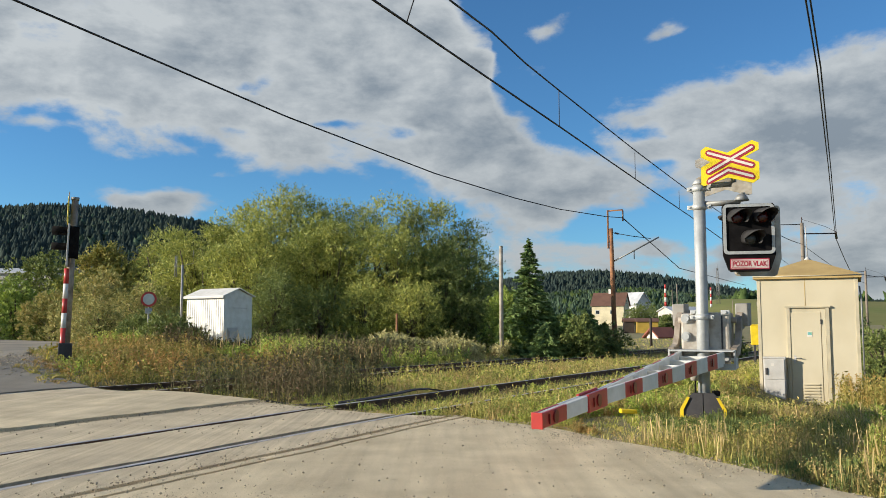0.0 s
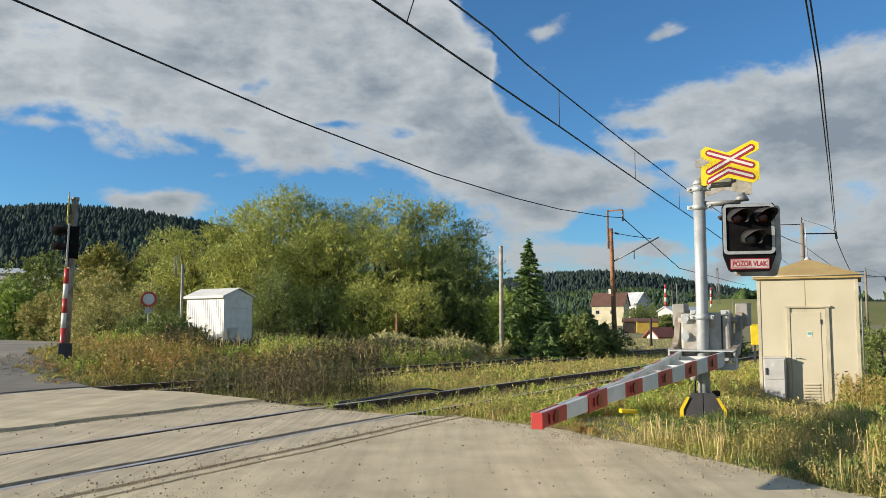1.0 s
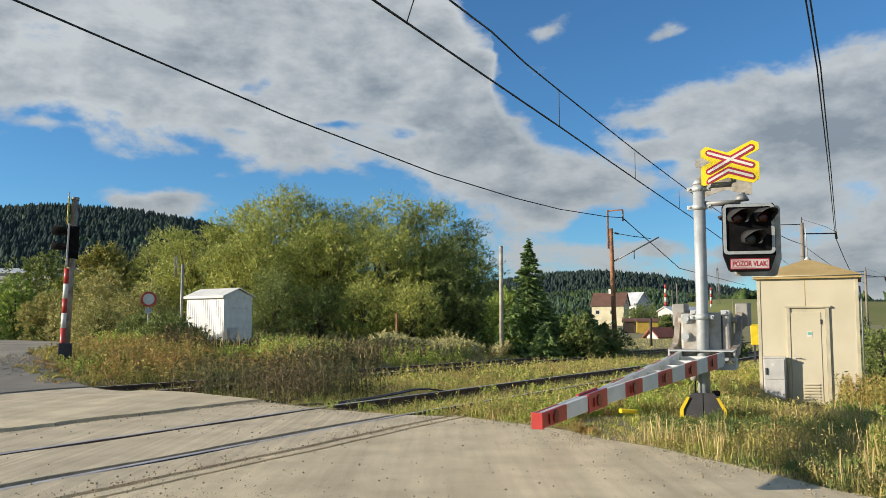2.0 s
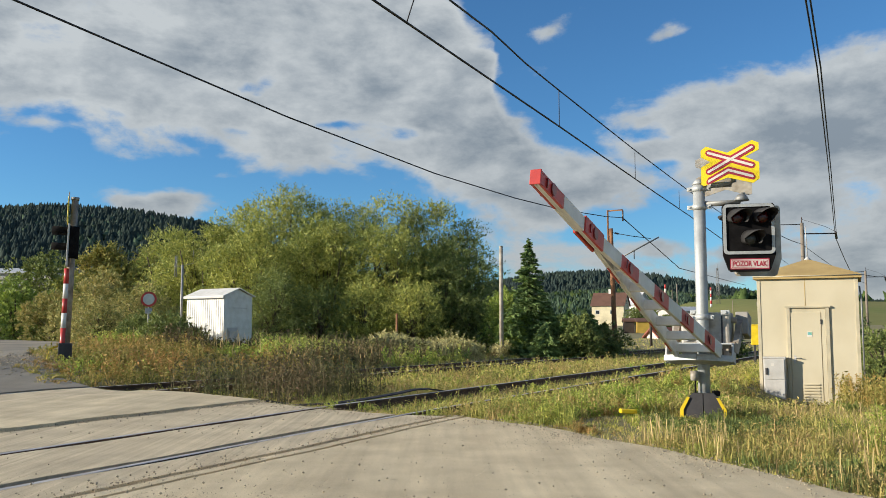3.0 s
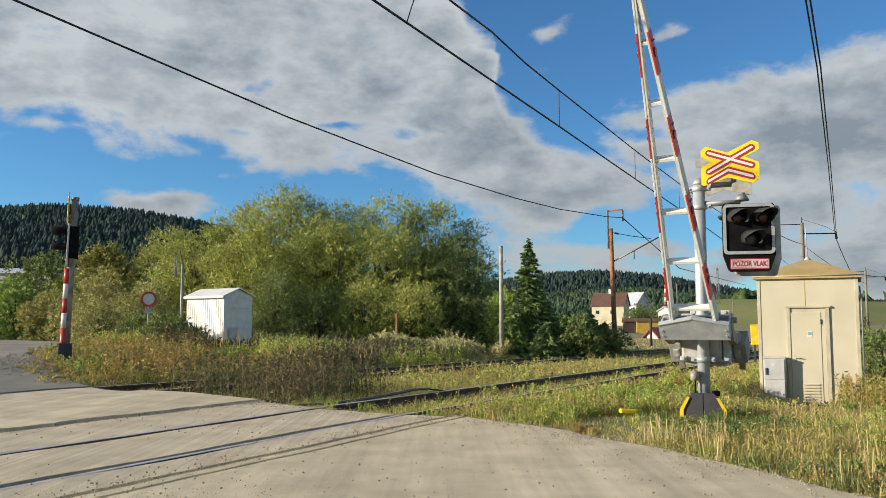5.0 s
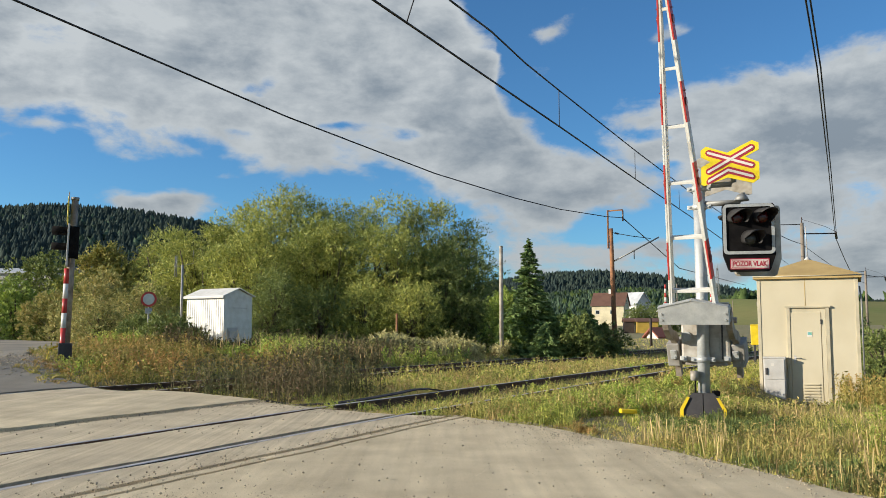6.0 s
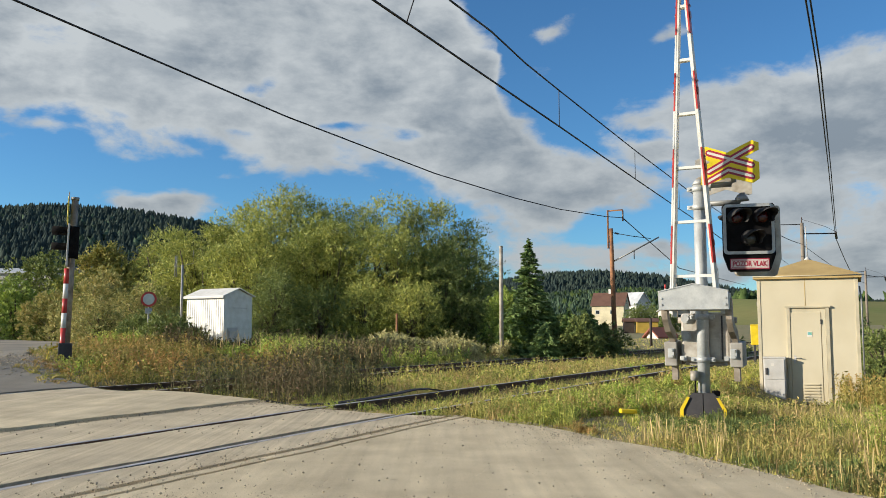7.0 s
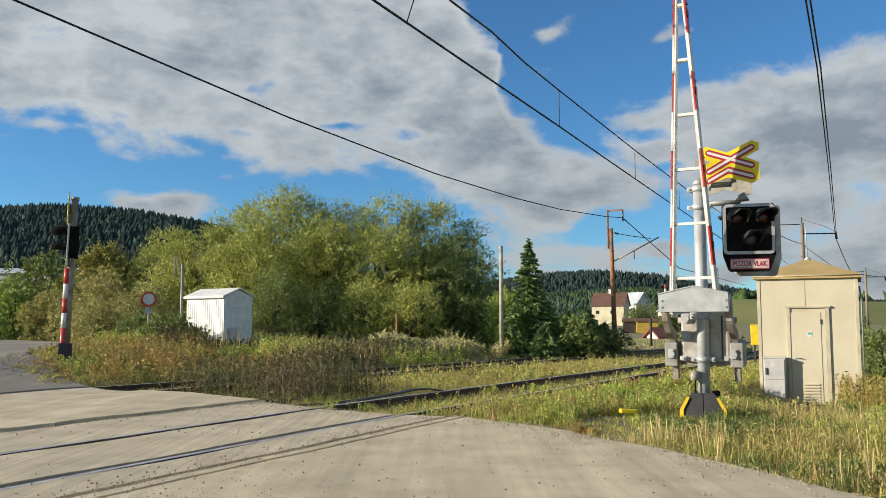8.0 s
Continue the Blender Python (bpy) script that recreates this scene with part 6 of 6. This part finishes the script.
def field():
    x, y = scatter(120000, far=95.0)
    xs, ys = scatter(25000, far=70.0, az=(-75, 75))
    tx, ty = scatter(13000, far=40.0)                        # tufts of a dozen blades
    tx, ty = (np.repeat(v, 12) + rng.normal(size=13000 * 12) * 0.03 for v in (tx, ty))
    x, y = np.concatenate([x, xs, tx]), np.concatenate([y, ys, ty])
    tuft = np.concatenate([np.zeros(len(x) - len(tx)), np.repeat(0.4 + 1.3 * rng.random(13000) ** 2, 12)])
    k = off_road(x, y) & off_things(x, y)
    x, y, tuft = x[k], y[k], tuft[k]
    u, w = coords(x, y)
    track = ((w > RB - 0.5) & (w < RA + 0.5)) | ((w > RD - 0.5) & (w < RC + 0.5))
    near_side = w > RA + 0.5
    island = (w < RD - 0.3) & (u < 18)
    p = patch(x, y, 1.1, 3)
    h = 0.05 + 0.12 * rng.random(len(x)) * (0.4 + 1.0 * p)
    h = np.where(tuft > 0, h * 0.75 + 0.075 * tuft * (0.6 + 0.4 * rng.random(len(x))), h)
    h = np.where(track, 0.05 + 0.08 * rng.random(len(x)), h)
    h = np.where(near_side & (w < -3.2), h * 0.6, h)
    h *= np.clip(0.45 + (u - np.interp(w, *zip(*EDGE_NEAR))) * 0.6, 0.35, 1.0)
    h *= 1 - 0.65 * (np.abs(x - 0.415 * y) < 1.0) * (y > 12)
    h *= 1 - 0.55 * (np.hypot(x - 2.8, y - 9.9) < 1.3)
    h *= np.clip(np.hypot(x, y) / 10.5, 0.55, 1.0)
    h *= 1 + 0.3 * (near_side & (u > 12.5) & (w > -4))
    sel = rng.random(len(x))
    keep = np.where(track, sel < 0.5, True)
    x, y, h, u, w, p, near_side, island = (v[keep] for v in (x, y, h, u, w, p, near_side, island))
    dry = rng.random(len(x)) < np.where(near_side, 0.12 + 0.45 * (patch(x, y, 2.3, 21) > 0.58) + 0.25 * smooth(3.5, 6.5, x) * (y < 15), 0.22 + 0.35 * (p > 0.55))
    lush = ~dry
    wd = 0.0018 + 0.00024 * np.hypot(x, y)
    blades("grass", x[lush], y[lush], h[lush], wd[lush], M["grass"], "green uncut grass along the road and line")
    blades("dry_grass", x[dry], y[dry], h[dry] * 1.0, wd[dry] * 0.85, M["drygrass"], "dry yellowed grass stalks among the green")


field()


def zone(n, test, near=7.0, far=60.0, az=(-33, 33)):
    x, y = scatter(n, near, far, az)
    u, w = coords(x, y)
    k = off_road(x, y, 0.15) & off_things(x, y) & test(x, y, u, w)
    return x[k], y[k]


# tall brown weeds in the corner between road and tracks
x, y = zone(26000, lambda x, y, u, w: (w < RB - 1.1) & (w > RC + 0.2) & (u > 10.2) & (u < 13.6 - 0.5 * (w + 9)))
weeds("brown_weeds", x, y, 0.42 + 0.38 * rng.random(len(x)), M["weed"], "tall brown weeds between the tracks at the road's edge", 16)
x, y = zone(20000, lambda x, y, u, w: (w < RB - 0.4) & (w > RC + 0.3) & (u > 14))
weeds("low_weeds", x, y, 0.10 + 0.32 * rng.random(len(x)) ** 2, M["weedgreen"], "green and reddish weeds between the tracks", 12)
x, y = zone(16000, lambda x, y, u, w: (w < RA - 0.2) & (w > RB + 0.2) & (u > 9.5))
weeds("track_weeds", x, y, 0.05 + 0.13 * rng.random(len(x)) ** 2, M["weedgreen"], "low weeds growing between the rails", 9, 0.03)
x, y = zone(12000, lambda x, y, u, w: (w < RC - 0.2) & (w > RD + 0.2) & (u > 12))
weeds("track_weeds", x, y, 0.05 + 0.18 * rng.random(len(x)) ** 2, M["weedgreen"], "weeds growing between the far rails", 9, 0.035)
# orange-brown weeds on the corner by the far signal
x, y = zone(30000, lambda x, y, u, w: (w < RD - 0.25) & (w > -21) & (u < 20))
weeds("autumn_weeds", x, y, (0.14 + 0.34 * rng.random(len(x))) * np.clip((coords(x, y)[0] - np.interp(coords(x, y)[1], *zip(*EDGE_NEAR))) * 0.5 + 0.25, 0.3, 1.1), M["weedorange"], "orange and brown autumn weeds on the corner", 15, 0.04)
# tall plants before the willows
x, y = zone(26000, lambda x, y, u, w: (w < RD - 0.6) & (u > 18) & (y < 40) & (x < 1), 20, 45)
k = patch(x, y, 0.9, 5) + 0.25 * (rng.random(len(x)) - 0.5)
hh = 0.18 + 0.45 * rng.random(len(x)) ** 1.6
weeds("tall_weeds", x[k > 0.42], y[k > 0.42], hh[k > 0.42], M["weedbright"], "tall fresh green weeds before the willows", 14, 0.05, 0.14)
weeds("tall_brown_weeds", x[k <= 0.30], y[k <= 0.30], hh[k <= 0.30] * 1.25, M["weed"], "tall brown seeding weeds before the willows", 14, 0.045, 0.10)
x, y = x[(k > 0.30) & (k <= 0.42)], y[(k > 0.30) & (k <= 0.42)]
blades("tall_grass", x, y, 0.35 + 0.4 * rng.random(len(x)), 0.01 + 0 * x, M["drygrass"], "tall yellow grass tufts before the willows", 0.4)
x, y = zone(16000, lambda x, y, u, w: (w < RD - 1.5) & (x > -3) & (x < 6.5) & (y > 30.5) & (y < 36.8), 28, 40, (-8, 16))
k = patch(x, y, 1.5, 61)
weeds("reeds", x[k > 0.35], y[k > 0.35], (0.30 + 0.75 * k * rng.random(len(x)) ** 0.6)[k > 0.35], M["reed"], "tall pale plumed grass before the bushes", 16, 0.05, 0.10)
blades("reed_grass", x[::2], y[::2], (0.25 + 0.5 * k * rng.random(len(x)))[::2], 0.009 + 0 * x[::2], M["weedgreen"], "green and yellow stalks among the plumed grass", 0.5)
# weeds round the post and the hut
x, y = zone(14000, lambda x, y, u, w: (w > RA + 0.6) & (np.hypot(x - 7.5, y - 17.2) > 1.6) & (np.hypot(x - 2.7, y - 9.9) > 1.2) & (patch(x, y, 1.6, 9) > 0.45), 6, 26, (0, 33))
weeds("roadside_weeds", x, y, (0.09 + 0.22 * rng.random(len(x)) ** 1.5) * np.clip(np.hypot(x, y) / 13, 0.45, 1.0), M["weedgreen"], "leafy green weeds in the roadside grass", 16, 0.035, 0.15)
x, y = zone(9000, lambda x, y, u, w: (w > -1.0) & (u > 15) & (x > 7.9) & (y < 17.6), 12, 22, (18, 33))
weeds("hut_weeds", x, y, 0.3 + 0.5 * rng.random(len(x)), M["weedorange"], "tall tan flowering weeds before the hut", 16, 0.03)


x, y = zone(14000, lambda x, y, u, w: (w < RD - 0.25) & (w > -17) & (u < 14) & (patch(x, y, 1.4, 31) > 0.48))
weeds("fresh_weeds", x, y, 0.10 + 0.22 * rng.random(len(x)), M["weedbright"], "fresh green weeds along the corner's edge", 12, 0.035)
x, y = zone(60000, lambda x, y, u, w: (w > RA + 0.1) & (w < -3.7) & (u > 9.4) & (u < 13.5) & (patch(x, y, 2.6, 12) > 0.42), 9, 15, (-4, 12))
x, y = x[:1500], y[:1500]
weeds("edge_weeds", x, y, 0.06 + 0.20 * rng.random(len(x)) ** 1.6, M["weedgreen"], "leafy weeds where the rails leave the road", 14, 0.03)
x, y = zone(30000, lambda x, y, u, w: (w > -4.2) & (x > 1.5) & (y > 6) & (y < 15) & (patch(x, y, 2.1, 44) > 0.56) & (np.hypot(x - 3.2, y - 10.2) > 1.0), 6, 18, (5, 33))
x, y = x[:450], y[:450]
weeds("dry_weeds", x, y, 0.10 + 0.22 * rng.random(len(x)), M["drygrass"], "withered tan weeds in the roadside grass", 12, 0.028)


def clumps(name, n, test, height, spread, material, label, near, far, az, leaves=26, size=0.030, stalks=9):
    """Bushy clumps: several leafy stalks from one root."""
    cx, cy = zone(n, test, near, far, az)
    x, y = (np.repeat(v, stalks) + rng.normal(size=len(v) * stalks) * spread for v in (cx, cy))
    h = np.repeat(height[0] + (height[1] - height[0]) * rng.random(len(cx)) ** 1.5, stalks) * (0.6 + 0.5 * rng.random(len(x)))
    return weeds(name, x, y, h, material, label, leaves, size, 0.07)


clumps("mugwort", 1500, lambda x, y, u, w: (w > RA + 1.2) & (np.abs(x - 0.415 * y) > 0.7) & (np.hypot(x - 2.7, y - 9.9) > 1.25) & (patch(x, y, 1.3, 90) > 0.42), (0.07, 0.30), 0.05, M["weedbright"], "leafy green mugwort clumps in the roadside grass", 8.5, 20, (-4, 33))
clumps("withered_weeds", 1300, lambda x, y, u, w: (w > RA + 0.9) & (np.abs(x - 0.415 * y) > 0.7) & (np.hypot(x - 2.7, y - 9.9) > 1.25) & (patch(x, y, 1.6, 91) > 0.48), (0.05, 0.20), 0.06, M["weedorange"], "rusty withered weed clumps in the roadside grass", 6.5, 18, (2, 33))
# the dark leaf colour here carries the shadow lying on the roadside weeds
clumps("tussocks", 700, lambda x, y, u, w: (w > -3.5) & (x > 2.5) & (patch(x, y, 1.9, 92) > 0.40), (0.06, 0.18), 0.06, M["leaf_dark"], "leafy tussocks near the road's edge, coloured dark as shaded weeds", 5.5, 11, (10, 33), 20, 0.026)
clumps("track_clumps", 260, lambda x, y, u, w: (w > RC + 0.2) & (w < RA + 0.6) & (patch(x, y, 1.2, 93) > 0.45), (0.06, 0.26), 0.06, M["weedbright"], "leafy weed clumps growing along the rails", 10, 40, (-20, 20), 18, 0.035)


def stones():
    n = 30000
    w = np.where(rng.random(n) < 0.5, np.choose(rng.integers(0, 3, n), [-8.45, -4.94, -8.6]) + rng.normal(size=n) * 0.14, -9 + 10 * rng.random(n))
    ws, us = zip(*EDGE_NEAR)
    e = np.interp(w, ws, us)
    u = np.where(rng.random(n) < 0.55, e - np.abs(rng.normal(size=n)) * 0.35 + 0.12, e - 7 * rng.random(n))
    x, y = AL.x * u + AC.x * w, AL.y * u + AC.y * w
    ok = (np.hypot(x, y) > 3.0) & (patch(x, y, 1.7, 77) + 0.35 * rng.normal(size=n) > 0.62)
    x, y = x[ok], y[ok]
    pebbles("loose_stones", x, y, 0.0025 + 0.010 * rng.random(len(x)) ** 4, "small loose stones on the dusty road")
    # drifts of grit where the wheels have swept it together
    x, y = np.concatenate([-1.6 + 1.2 * rng.normal(size=5000), 2.2 + 1.0 * rng.normal(size=4000)]), np.concatenate([5.1 + 0.35 * rng.normal(size=5000), 8.6 + 0.35 * rng.normal(size=4000)])
    k = (patch(x, y, 2.4, 78) + 0.2 * rng.normal(size=len(x)) > 0.5) & ~off_road(x, y, -0.05) & (coords(x, y)[1] > -4.6) & (y > 4.2)
    pebbles("grit", x[k], y[k], 0.002 + 0.007 * rng.random(k.sum()) ** 3, "drifts of coarse grit on the road")
    x, y = -8.9 + 0.8 * rng.normal(size=2600), 18.2 + 0.9 * rng.normal(size=2600)
    pebbles("corner_gravel", x, y, 0.008 + 0.022 * rng.random(len(x)) ** 2, "pale gravel on the shoulder by the far signal")
    x, y = (np.repeat(v, 24) + 0.16 * rng.normal(size=144) for v in ([-8.5, -8.1, -7.6, -8.7, -7.3, -8.2], [17.4, 16.9, 16.5, 18.3, 15.9, 17.9]))
    weeds("shoulder_tufts", x, y, 0.05 + 0.07 * rng.random(len(x)), M["weedgreen"], "low green tufts on the gravel shoulder", 12, 0.045)


def pebbles(name, x, y, r, label):
    oct_ = np.array([(1, 0, 0), (0, 1, 0), (-1, 0, 0), (0, -1, 0), (0, 0, 0.8), (0, 0, -0.8)], float)
    V = oct_[None] * r[:, None, None] * (0.7 + 0.6 * rng.random((len(x), 6, 1)))
    V += np.stack([x, y, ground_z(x, y) + r * 0.45 + 0.008], -1)[:, None]
    b = (np.arange(len(x)) * 6)[:, None, None]
    F = (b + np.array([(0, 1, 4), (1, 2, 4), (2, 3, 4), (3, 0, 4), (1, 0, 5), (2, 1, 5), (3, 2, 5), (0, 3, 5)])[None]).reshape(-1, 3)
    return tagged(bulk(name, V.reshape(-1, 3), F, M["gravel"]), label, "stones", kind="stuff")


stones()

# ---- things that move ----
def arm_pose(deg):
    return Matrix.Translation(PIVOT) @ pose(0, 0, 0, 0, 0, 90 - 208) @ pose(0, 0, 0, 0, -deg, 0)


def motions():
    rows = [(0.0, -2.2), (1.7, -2.2), (2.1, -2.2), (2.4, 1.5), (2.8, 9.8), (3.0, 14.0), (3.5, 24.7), (4.0, 34.9), (4.5, 44.9), (4.7, 48.6), (5.0, 53.8), (5.4, 60.6), (5.8, 67.0), (6.0, 70.4), (6.5, 79.0), (7.0, 86.1), (7.5, 84.7), (8.0, 83.8)]
    walk(arm, [(t, arm_pose(a)) for t, a in rows])
    walk(cloud_shell, [(0.0, pose(0, 0, 0)), (8.0, pose(0, 0, 0, -0.12, 0, -0.42))])


motions()
